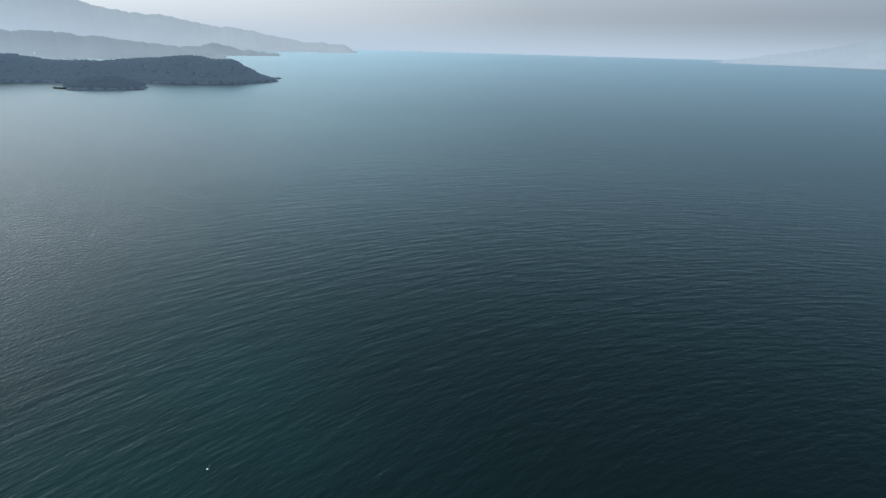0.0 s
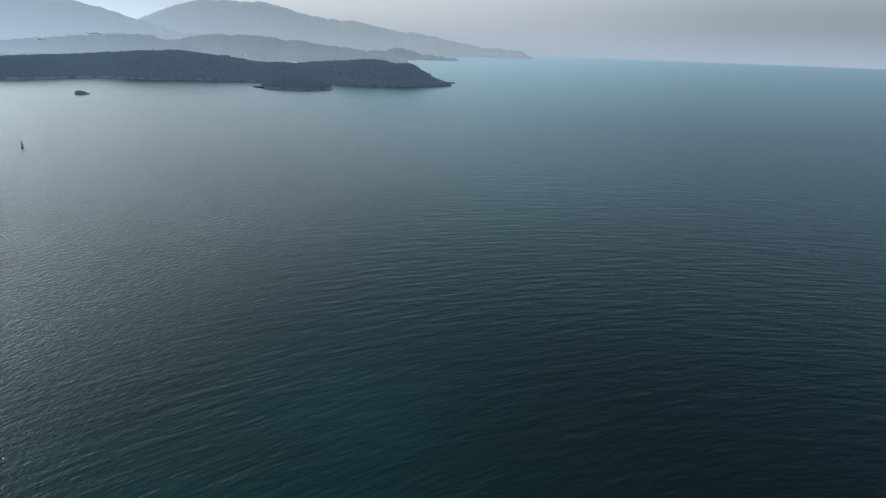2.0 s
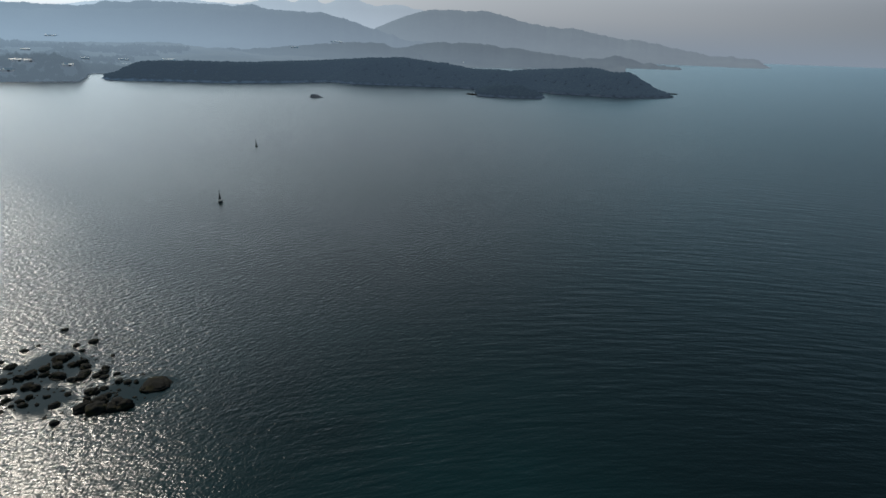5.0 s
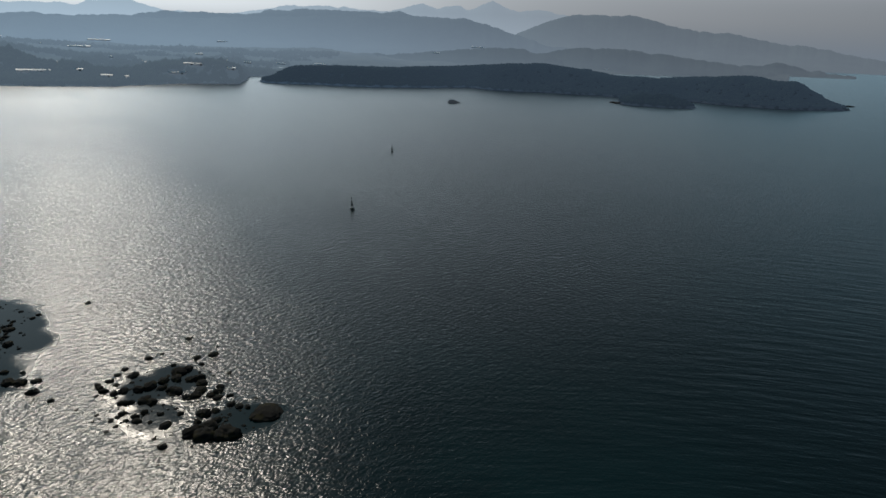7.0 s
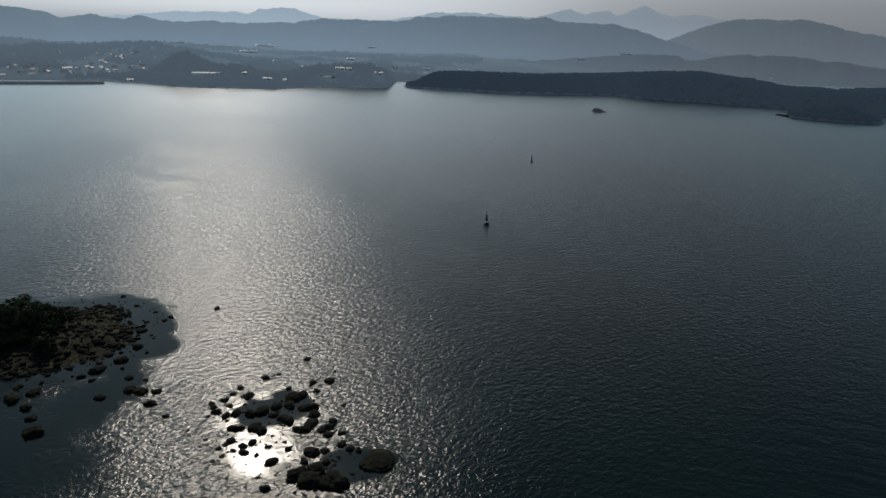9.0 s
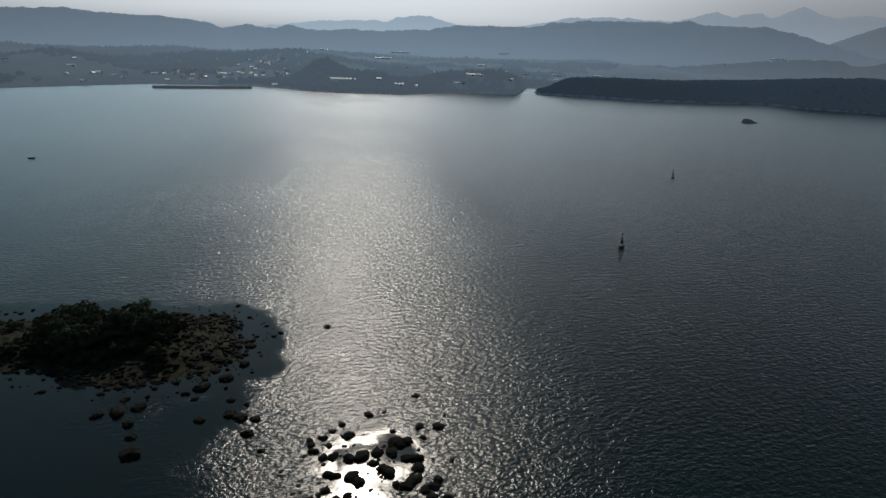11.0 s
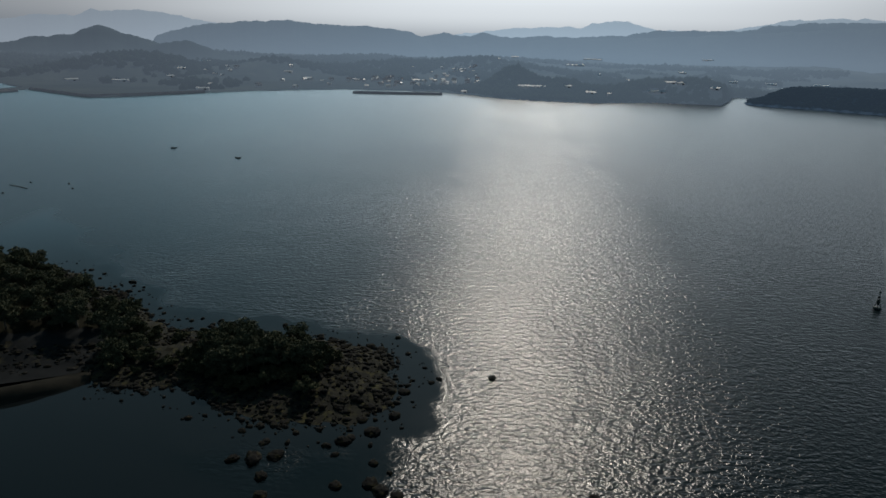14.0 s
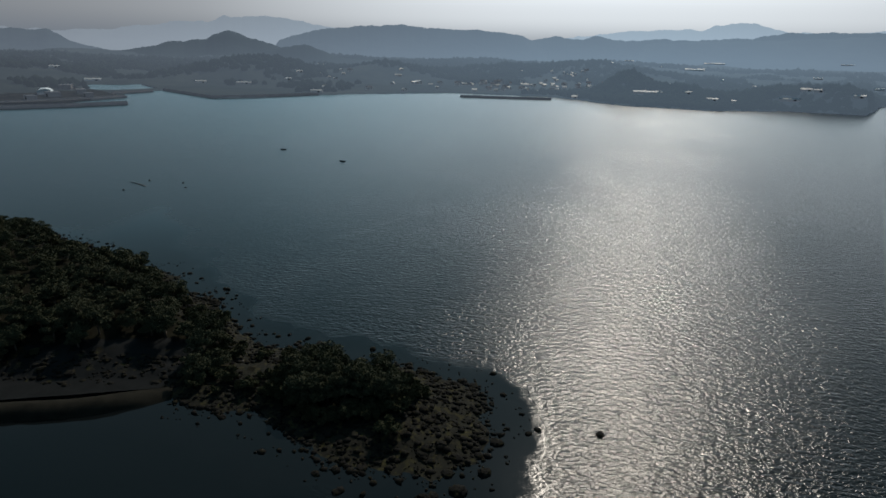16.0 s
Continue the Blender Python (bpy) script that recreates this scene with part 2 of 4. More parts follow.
def water_material():
    m, n, l, p = shader("sea_water")
    pos = n.new("ShaderNodeTexCoord").outputs["Object"]
    at = n.new("ShaderNodeAttribute")
    at.attribute_name = "shelter"
    rough_sea = sums(n, l, 'SUBTRACT', 1.0, at.outputs["Fac"])
    patch = ramp(n, l, noise_node(n, l, 0.006, 4, 0.6, pos, (35, (1, 2.2, 1))), [(0.3, (0.55,) * 3), (0.7, (1, 1, 1))])
    streak = ramp(n, l, noise_node(n, l, 0.10, 6, 0.78, pos, (8, (1, 0.45, 1))), [(0.36, (0.8,) * 3), (0.64, (1.1,) * 3)])
    # crests that bend round a centre to the south east, and a second train west of it
    off = n.new("ShaderNodeVectorMath")
    off.operation = 'SUBTRACT'
    off.inputs[1].default_value = (124, -33, 0)
    l.new(pos, off.inputs[0])
    sep = n.new("ShaderNodeSeparateXYZ")
    l.new(off.outputs[0], sep.inputs[0])
    length = n.new("ShaderNodeVectorMath")
    length.operation = 'LENGTH'
    l.new(off.outputs[0], length.inputs[0])
    ring = n.new("ShaderNodeCombineXYZ")
    l.new(length.outputs["Value"], ring.inputs[0])
    l.new(sums(n, l, 'MULTIPLY', sums(n, l, 'ARCTAN2', sep.outputs[0], sums(n, l, 'ADD', sep.outputs[1], 0)), 48.0), ring.inputs[1])
    swell_a = noise_node(n, l, 0.42, 2, 0.5, ring.outputs[0], None, (0.7, 0.5, 0.9))
    swell_c = noise_node(n, l, 1.0, 2, 0.5, ring.outputs[0], None, (0.4, 0.8, 0.6))
    swell_b = noise_node(n, l, 0.85, 2, 0.5, pos, (-32, (1.0, 0.28, 1)), (0.6, 0.5, 0.8))
    west = n.new("ShaderNodeMapRange")
    west.inputs[1].default_value, west.inputs[2].default_value = -68, -125
    px = n.new("ShaderNodeSeparateXYZ")
    l.new(pos, px.inputs[0])
    l.new(px.outputs[0], west.inputs[0])
    east = sums(n, l, 'SUBTRACT', 1.0, west.outputs[0])
    chop = noise_node(n, l, 1.25, 1, 0.5, pos, (-25, (1.0, 0.6, 1)), (0.5, 0.7, 0.4))
    ripple = noise_node(n, l, 3.5, 1, 0.5, pos, (-32, (1.0, 0.62, 1)), (0.8, 0.4, 0.7))
    h = sums(n, l, 'ADD', sums(n, l, 'MULTIPLY', east, sums(n, l, 'ADD', sums(n, l, 'MULTIPLY', swell_a, 0.22), sums(n, l, 'MULTIPLY', swell_c, 0.085))),
             sums(n, l, 'MULTIPLY', west.outputs[0], sums(n, l, 'ADD', sums(n, l, 'MULTIPLY', swell_b, 0.13), sums(n, l, 'MULTIPLY', chop, 0.13))))
    h = sums(n, l, 'ADD', h, sums(n, l, 'MULTIPLY', sums(n, l, 'ADD', 0.45, sums(n, l, 'MULTIPLY', west.outputs[0], 0.55)), sums(n, l, 'ADD', sums(n, l, 'MULTIPLY', chop, 0.07), sums(n, l, 'MULTIPLY', ripple, 0.088))))
    b = bumped(n, l, p, h, 1.0, 1.4)
    open_sea = n.new("ShaderNodeAttribute")
    open_sea.attribute_name = "open_water"
    waves = sums(n, l, 'MULTIPLY', sums(n, l, 'ADD', 0.01, sums(n, l, 'MULTIPLY', sums(n, l, 'POWER', rough_sea, 2.0), 0.99)), sums(n, l, 'SUBTRACT', 1.0, sums(n, l, 'MULTIPLY', open_sea.outputs["Fac"], 0.6)))
    lee = n.new("ShaderNodeAttribute")
    lee.attribute_name = "still"
    waves = sums(n, l, 'MULTIPLY', waves, sums(n, l, 'SUBTRACT', 1.0, lee.outputs["Fac"]))
    l.new(sums(n, l, 'MULTIPLY', patch, waves), b.inputs["Strength"])
    deep = ramp(n, l, noise_node(n, l, 0.004, 3, 0.5, pos), [(0.3, (0.0001, 0.0017, 0.0020)), (0.7, (0.0001, 0.0027, 0.0029))])
    bed = n.new("ShaderNodeAttribute")
    bed.attribute_name = "shoal"
    sand = n.new("ShaderNodeAttribute")
    sand.attribute_name = "pale_bed"
    deep = mixed(n, l, sand.outputs["Fac"], deep, (0.0004, 0.0085, 0.0092))
    body = n.new("ShaderNodeBsdfDiffuse")
    gloss = n.new("ShaderNodeBsdfGlossy")
    gloss.distribution = 'BECKMANN'
    mirror = n.new("ShaderNodeFresnel")
    mirror.inputs["IOR"].default_value = 1.333
    for q in (body, gloss, mirror):
        l.new(b.outputs[0], q.inputs["Normal"])
    l.new(mixed(n, l, bed.outputs["Fac"], deep, (0.0055, 0.0070, 0.0075)), body.inputs["Color"])
    ruffled = sums(n, l, 'SUBTRACT', 1.0, sums(n, l, 'POWER', at.outputs["Fac"], 3.0))
    l.new(sums(n, l, 'ADD', sums(n, l, 'MULTIPLY', ruffled, 0.23), sums(n, l, 'ADD', 0.05, sums(n, l, 'MULTIPLY', sums(n, l, 'MULTIPLY', open_sea.outputs["Fac"], streak), 0.095))), gloss.inputs["Roughness"])
    # haze over the far sea, painted on the water as emission growing with distance
    haze_glow = n.new("ShaderNodeAttribute")
    haze_glow.attribute_name = "sea_haze_glow"
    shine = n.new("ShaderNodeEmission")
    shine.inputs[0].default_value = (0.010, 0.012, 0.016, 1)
    l.new(haze_glow.outputs["Fac"], shine.inputs["Strength"])
    sea, whole = n.new("ShaderNodeMixShader"), n.new("ShaderNodeAddShader")
    l.new(mirror.outputs[0], sea.inputs[0])
    l.new(body.outputs[0], sea.inputs[1])
    l.new(gloss.outputs[0], sea.inputs[2])
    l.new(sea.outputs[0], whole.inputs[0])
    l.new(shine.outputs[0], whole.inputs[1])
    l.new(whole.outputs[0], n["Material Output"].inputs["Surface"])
    n.remove(p)
    return m


WATER = water_material()
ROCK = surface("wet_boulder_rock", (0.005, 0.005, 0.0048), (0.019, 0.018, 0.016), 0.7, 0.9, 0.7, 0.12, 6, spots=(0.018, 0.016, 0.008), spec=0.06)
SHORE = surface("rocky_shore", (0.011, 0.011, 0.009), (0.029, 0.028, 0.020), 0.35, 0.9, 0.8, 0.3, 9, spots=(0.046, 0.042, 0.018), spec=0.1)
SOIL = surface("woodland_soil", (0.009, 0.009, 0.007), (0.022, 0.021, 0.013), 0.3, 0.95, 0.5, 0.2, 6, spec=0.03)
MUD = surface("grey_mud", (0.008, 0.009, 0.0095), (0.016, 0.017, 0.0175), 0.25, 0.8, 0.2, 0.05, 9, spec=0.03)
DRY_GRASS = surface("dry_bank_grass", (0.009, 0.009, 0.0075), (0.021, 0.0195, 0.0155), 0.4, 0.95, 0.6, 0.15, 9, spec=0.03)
LEAF = foliage("evergreen_leaves", (0.040, 0.044, 0.026), (0.078, 0.080, 0.046))
LEAF_PALE = foliage("shrub_leaves", (0.030, 0.034, 0.018), (0.068, 0.067, 0.036))
BARK = surface("tree_bark", (0.05, 0.04, 0.03), (0.14, 0.115, 0.09), 2.0, 0.9, 0.8, 0.04)
# emission colour that paints haze onto far surfaces
HAZE_GLOW = (0.42, 0.50, 0.60)
# headland woods, ground and cliff: bluish haze put in as emission
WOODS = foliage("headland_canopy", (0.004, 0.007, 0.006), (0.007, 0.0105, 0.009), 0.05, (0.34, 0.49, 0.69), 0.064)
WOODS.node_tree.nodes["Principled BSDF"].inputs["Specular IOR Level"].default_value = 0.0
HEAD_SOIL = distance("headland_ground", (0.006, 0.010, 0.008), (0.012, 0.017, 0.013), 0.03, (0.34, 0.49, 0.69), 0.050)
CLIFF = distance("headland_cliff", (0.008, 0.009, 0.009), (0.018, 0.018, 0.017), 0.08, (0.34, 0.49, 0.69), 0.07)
# coast: strength of the painted haze at the shore, then farther inland
COAST = distance("coastal_slope", (0.008, 0.013, 0.011), (0.024, 0.029, 0.022), 0.012, HAZE_GLOW, 0.125, 0.235)
COAST_WOODS = distance("coastal_woods", (0.006, 0.011, 0.009), (0.014, 0.020, 0.015), 0.03, HAZE_GLOW, 0.108, 0.215)
# some haze emission on the small bay islet too
ISLET_ROCK = distance("islet_rock", (0.03, 0.03, 0.028), (0.09, 0.085, 0.075), 0.4, HAZE_GLOW, 0.06)
FAR_HAZE_GLOW = (0.45, 0.50, 0.56)
# per range: haze colour, strength of its emission, crest height
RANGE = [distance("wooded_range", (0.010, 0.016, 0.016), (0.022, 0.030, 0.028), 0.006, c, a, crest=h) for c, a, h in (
    (HAZE_GLOW, 0.195, 75), (HAZE_GLOW, 0.265, 170), (HAZE_GLOW, 0.27, 150), ((0.42, 0.49, 0.57), 0.29, 230), (HAZE_GLOW, 0.185, 80), (FAR_HAZE_GLOW, 0.53, 260), ((0.40, 0.48, 0.58), 0.33, 160))]
# far concrete, tar, walls and tiles also emit the painted haze
CONCRETE = distance("harbour_concrete", (0.08, 0.08, 0.08), (0.13, 0.127, 0.12), 0.15, HAZE_GLOW, 0.12)
TAR = distance("quay_apron", (0.015, 0.016, 0.017), (0.035, 0.034, 0.032), 0.05, HAZE_GLOW, 0.075)
WALL_WHITE = distance("rendered_wall", (0.30, 0.30, 0.29), (0.45, 0.45, 0.44), 0.3, HAZE_GLOW, 0.15)
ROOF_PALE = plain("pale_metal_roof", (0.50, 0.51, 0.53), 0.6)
ROOF_GREY = distance("grey_tile_roof", (0.08, 0.085, 0.09), (0.14, 0.145, 0.15), 0.3, HAZE_GLOW, 0.13)
ROOF_RED = distance("brown_tile_roof", (0.10, 0.07, 0.055), (0.16, 0.11, 0.09), 0.3, HAZE_GLOW, 0.13)
FILM = plain("greenhouse_film", (0.62, 0.64, 0.66), 0.4)
BUOY_PAINT = plain("dark_green_paint", (0.008, 0.020, 0.016), 0.55)
BUOY_STEEL = plain("weathered_dark_steel", (0.025, 0.027, 0.027), 0.6, 0.2)
LENS = plain("lantern_plastic", (0.25, 0.28, 0.26), 0.2)
HULL = plain("dark_boat_hull", (0.11, 0.12, 0.135), 0.45)
DECK = plain("boat_deck", (0.22, 0.22, 0.20), 0.6)
FLOAT_BLACK = plain("black_float", (0.07, 0.07, 0.07), 0.5)
FLOAT_WHITE = plain("white_float", (0.5, 0.5, 0.49), 0.4)
ROPE = plain("wet_rope", (0.07, 0.065, 0.055), 0.9)
GLASS_DARK = plain("dark_window_glass", (0.03, 0.035, 0.04), 0.1)


# ---- mesh helpers ----
U = 1.3  # metres for each unit of the plan


def obj(name, verts, faces, materials, smooth=True, parent=None):
    me = bpy.data.meshes.new(name)
    me.from_pydata([tuple(v) for v in verts], [], [tuple(f) for f in faces])
    for m in materials if isinstance(materials, (list, tuple)) else [materials]:
        me.materials.append(m)
    if smooth:
        me.polygons.foreach_set("use_smooth", [True] * len(me.polygons))
    me.update()
    ob = new(name, me)
    if parent:
        ob.parent = parent
    return ob


def part(name, bm, material, parent, label="", smooth=False):
    me = bpy.data.meshes.new(name)
    if smooth:
        for f in bm.faces:
            f.smooth = True
    bm.to_mesh(me)
    bm.free()
    me.materials.append(material)
    ob = new(name, me)
    ob.parent = parent
    return tagged(ob, label)


def empty(name, m=None):
    ob = new(name)
    if m is not None:
        ob.matrix_world = m
    return ob


def box_bm(sx, sy, sz, at=(0, 0, 0), bevel=0.0, bm=None):
    own = bm or bmesh.new()
    r = bmesh.ops.create_cube(own, size=1.0, matrix=Matrix.LocRotScale(at, None, (sx, sy, sz)))
    if bevel:
        es = list({e for v in r["verts"] for e in v.link_edges})
        bmesh.ops.bevel(own, geom=es, offset=bevel, segments=1, affect='EDGES')
    return own


def lathe_bm(profile, sides=24, at=(0, 0, 0)):
    """A turned body from (radius, height) pairs."""
    bm = bmesh.new()
    rings = []
    for r, z in profile:
        rings.append([bm.verts.new((at[0] + r * math.cos(2 * math.pi * k / sides), at[1] + r * math.sin(2 * math.pi * k / sides), at[2] + z)) for k in range(sides)])
    for a, b in zip(rings, rings[1:]):
        for k in range(sides):
            bm.faces.new((a[k], a[(k + 1) % sides], b[(k + 1) % sides], b[k]))
    bm.faces.new(rings[0][::-1])
    bm.faces.new(rings[-1])
    return bm


def rod_bm(a, b, r0, r1=None, sides=8):
    a, b = Vector(a), Vector(b)
    bm = bmesh.new()
    bmesh.ops.create_cone(bm, cap_ends=True, segments=sides, radius1=r0, radius2=r1 or r0, depth=(b - a).length,
                          matrix=Matrix.Translation((a + b) / 2) @ (b - a).to_track_quat('Z', 'Y').to_matrix().to_4x4())
    return bm


def ico(subdiv):
    bm = bmesh.new()
    bmesh.ops.create_icosphere(bm, subdivisions=subdiv, radius=1.0)
    v = np.array([x.co[:] for x in bm.verts])
    f = np.array([[x.index for x in q.verts] for q in bm.faces])
    bm.free()
    return v, f


def lumpy(v, seed, amount, freq):
    """Pushes points of a ball in and out by noise."""
    off = Vector((seed * 7.3, seed * 3.1, seed * 5.7))
    k = np.array([1 + amount * noise.fractal(Vector(p) * freq + off, 0.6, 2.0, 4) for p in v])
    return v * k[:, None]


def gather(name, kinds, places, material, parent=None):
    """Joins many copies of a few shapes into one mesh. places: x, y, z, sx, sy, sz, turn."""
    vs, fs, n = [], [], 0
    for i, (x, y, z, sx, sy, sz, turn) in enumerate(places):
        v, f = kinds[i % len(kinds)]
        c, s = math.cos(turn), math.sin(turn)
        w = v * (sx, sy, sz)
        w = np.c_[w[:, 0] * c - w[:, 1] * s + x, w[:, 0] * s + w[:, 1] * c + y, w[:, 2] + z]
        vs.append(w)
        fs.append(f + n)
        n += len(v)
    v, f = np.concatenate(vs), np.concatenate(fs)
    me = bpy.data.meshes.new(name)
    me.vertices.add(len(v))
    me.vertices.foreach_set("co", v.ravel())
    me.loops.add(f.size)
    me.loops.foreach_set("vertex_index", f.ravel().astype(np.int32))
    me.polygons.add(len(f))
    me.polygons.foreach_set("loop_start", np.arange(0, f.size, f.shape[1], dtype=np.int32))
    me.polygons.foreach_set("use_smooth", np.ones(len(f), bool))
    me.materials.append(material)
    me.update(calc_edges=True)
    ob = new(name, me)
    if parent:
        ob.parent = parent
    return ob


def blob_dist(x, y, spine):
    """How far (x, y) lies inside (+) or outside (-) a chain of discs joined by tapering necks, and the height there."""
    best = np.full(np.shape(x), -1e9)
    top = np.zeros(np.shape(x))
    for (x0, y0, r0, h0), (x1, y1, r1, h1) in zip(spine, spine[1:]):
        dx, dy = x1 - x0, y1 - y0
        t = np.clip(((x - x0) * dx + (y - y0) * dy) / (dx * dx + dy * dy), 0, 1)
        d = r0 + (r1 - r0) * t - np.hypot(x - x0 - t * dx, y - y0 - t * dy)
        h = h0 + (h1 - h0) * t
        top = np.where(d > best, h, top)
        best = np.maximum(best, d)
    return best, top


def wobble(x, y, size, seed=0):
    flat = [noise.fractal(Vector((a / size, b / size, seed * 9.7)), 0.7, 2.1, 5) for a, b in zip(np.ravel(x), np.ravel(y))]
    return np.array(flat).reshape(np.shape(x))


def smooth_step(a, b, x):
    t = np.clip((x - a) / (b - a), 0, 1)
    return t * t * (3 - 2 * t)


def grid_faces(nx, ny):
    i = np.arange(nx * ny).reshape(nx, ny)
    return np.c_[i[:-1, :-1].ravel(), i[1:, :-1].ravel(), i[1:, 1:].ravel(), i[:-1, 1:].ravel()]


# ---- plan of the near islet: x, y, half width, height ----
ISLET = [(x * U, y * U, r * U, h) for x, y, r, h in (
    (-142, 38.5, 8.5, 1.3), (-145, 33, 12.5, 2.2), (-149.2, 18, 9.4, 2.2), (-151.4, 3, 9, 2), (-155.8, -9, 12.7, 3),
    (-159.6, -24, 20, 5), (-163.7, -46, 29, 7), (-170.4, -84, 37.5, 8), (-166.6, -125, 41, 8))]


def islet_inside(x, y):
    d, top = blob_dist(x, y, ISLET)
    return d + 2.6 * wobble(x, y, 11.0, 1) + 0.9 * wobble(x, y, 3.0, 2), top


def islet_height(x, y):
    d, top = islet_inside(x, y)
    z = np.where(d > 0, top * smooth_step(-1.0, 9 + 2.2 * top, d), 0.16 * d)
    return np.maximum(z + 0.25 * wobble(x, y, 2.5, 3) * smooth_step(-3, 3, d), -2.0)


# ---- the sea: one sheet to the horizon ----
def build_sea():
    near_x = np.arange(-440, 20, 2.5)
    near_y = np.arange(-150, 160, 2.5)
    far = np.array([*range(10, 400, 10), 420, 460, 520, 600, 700, 800, 900, 1000, 1150, 1300, 1600, 2000, 2400, 2900, 3400, 4000, 4600, 5300, 6200, 9000.0])
    xs = np.r_[-440 - far[::-1], near_x, 20 + far]
    ys = np.r_[-150 - far[::-1], near_y, 160 + far]
    gx, gy = np.meshgrid(xs, ys, indexing="ij")
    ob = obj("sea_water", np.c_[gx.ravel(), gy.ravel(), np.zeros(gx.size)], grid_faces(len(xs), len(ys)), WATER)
    d, _ = blob_dist(gx, gy, ISLET)
    band = smooth_step(-12, -4, d + 5 * wobble(gx, gy, 12, 5))
    # the lee behind the tip, seen as a smooth lagoon
    edge = (gx + 158) * 0.62 - (gy - 62) * 0.78  # grows towards the lagoon
    lee = smooth_step(8, 26, edge + 9 * wobble(gx, gy, 14, 6)) * smooth_step(64, 52, gy) * smooth_step(-110, -150, gx + 0.35 * (60 - gy)) * smooth_step(-110, -70, gy)
    rim = 0.32 * wobble(gx, gy, 6, 7)
    reef = np.maximum.reduce([q * smooth_step(1.25, 0.75, np.hypot((gx - x) / rx, (gy - y) / ry) + rim) for x, y, rx, ry, q in (
        (-139, 81, 7, 8, 0.86), (-129, 76, 6, 6, 0.72), (-118.5, 88.5, 5, 6.5, 0.93), (-158, 53, 8, 8, 0.7))])
    # smooth water in the lee north west of the islet
    shore_wind = 36 + 0.25 * np.maximum(0, -228 - gx)
    still = 0.8 * smooth_step(-30, 120, shore_wind - gy + 45 * wobble(gx, gy, 60, 10)) * smooth_step(-196, -240, gx) * smooth_step(-620, -300, gx)
    calm = np.clip(np.maximum.reduce([band, lee, reef]), 0, 1)
    shoal = np.clip(smooth_step(-14, -1, d + 3 * wobble(gx, gy, 9, 8)) + 0.8 * lee + 0.5 * smooth_step(24, 8, np.hypot((gx + 138) / 1.25, gy - 82)), 0, 1)
    away = smooth_step(110, 640, np.hypot(gx + 120, gy - 67))
    pale = np.clip(smooth_step(100, 15, np.hypot(gx + 72, gy - 88)) * (0.75 + 0.6 * wobble(gx, gy, 40, 9)), 0, 1)
    # strength of the haze painted on the water, full at 5.2 km
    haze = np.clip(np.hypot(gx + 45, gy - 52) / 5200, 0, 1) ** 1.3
    for key, val in (("shelter", calm), ("shoal", shoal), ("open_water", away), ("sea_haze_glow", haze), ("pale_bed", pale), ("still", still)):
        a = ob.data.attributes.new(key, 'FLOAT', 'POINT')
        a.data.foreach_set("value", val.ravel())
    return tagged(ob, "dark teal sea with wind ripples and sun glitter", "sea", kind="structure")


build_sea()


# ---- islet ground ----
def build_islet():
    xs = np.arange(-300, -150, 1.5)
    ys = np.arange(-230, 76, 1.5)
    gx, gy = np.meshgrid(xs, ys, indexing="ij")
    z = islet_height(gx, gy)
    f = grid_faces(len(xs), len(ys))
    keep = z.ravel()[f].max(1) > -1.2
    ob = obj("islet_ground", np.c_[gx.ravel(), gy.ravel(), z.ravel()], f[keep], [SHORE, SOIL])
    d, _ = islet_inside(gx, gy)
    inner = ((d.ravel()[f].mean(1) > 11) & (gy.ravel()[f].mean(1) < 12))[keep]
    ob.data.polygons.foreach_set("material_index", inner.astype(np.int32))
    return tagged(ob, "low rocky islet shore with brown stones and dry plants", "ground", kind="structure")


build_islet()

# ---- trees ----
def leaf_cloud(center, radii, count, size, rng):
    """Small folded leaf sprays spread through the outer part of an uneven clump."""
    d = rng.normal(size=(count, 3))
    d /= np.linalg.norm(d, axis=1)[:, None]
    d[:, 2] = np.abs(d[:, 2]) * 1.1 - 0.25
    c = np.array(center) + d * np.array(radii) * (0.55 + 0.5 * rng.rand(count, 1))
    a = rng.normal(size=(count, 3))
    a /= np.linalg.norm(a, axis=1)[:, None]
    b = np.cross(a, d + 0.5 * rng.normal(size=(count, 3)))
    b /= np.linalg.norm(b, axis=1)[:, None] + 1e-6
    s = size * (0.6 + 0.8 * rng.rand(count, 1))
    q = np.stack([c - a * s, c + b * s * 0.55, c + a * s, c - b * s * 0.55], 1)
    return q.reshape(-1, 3)


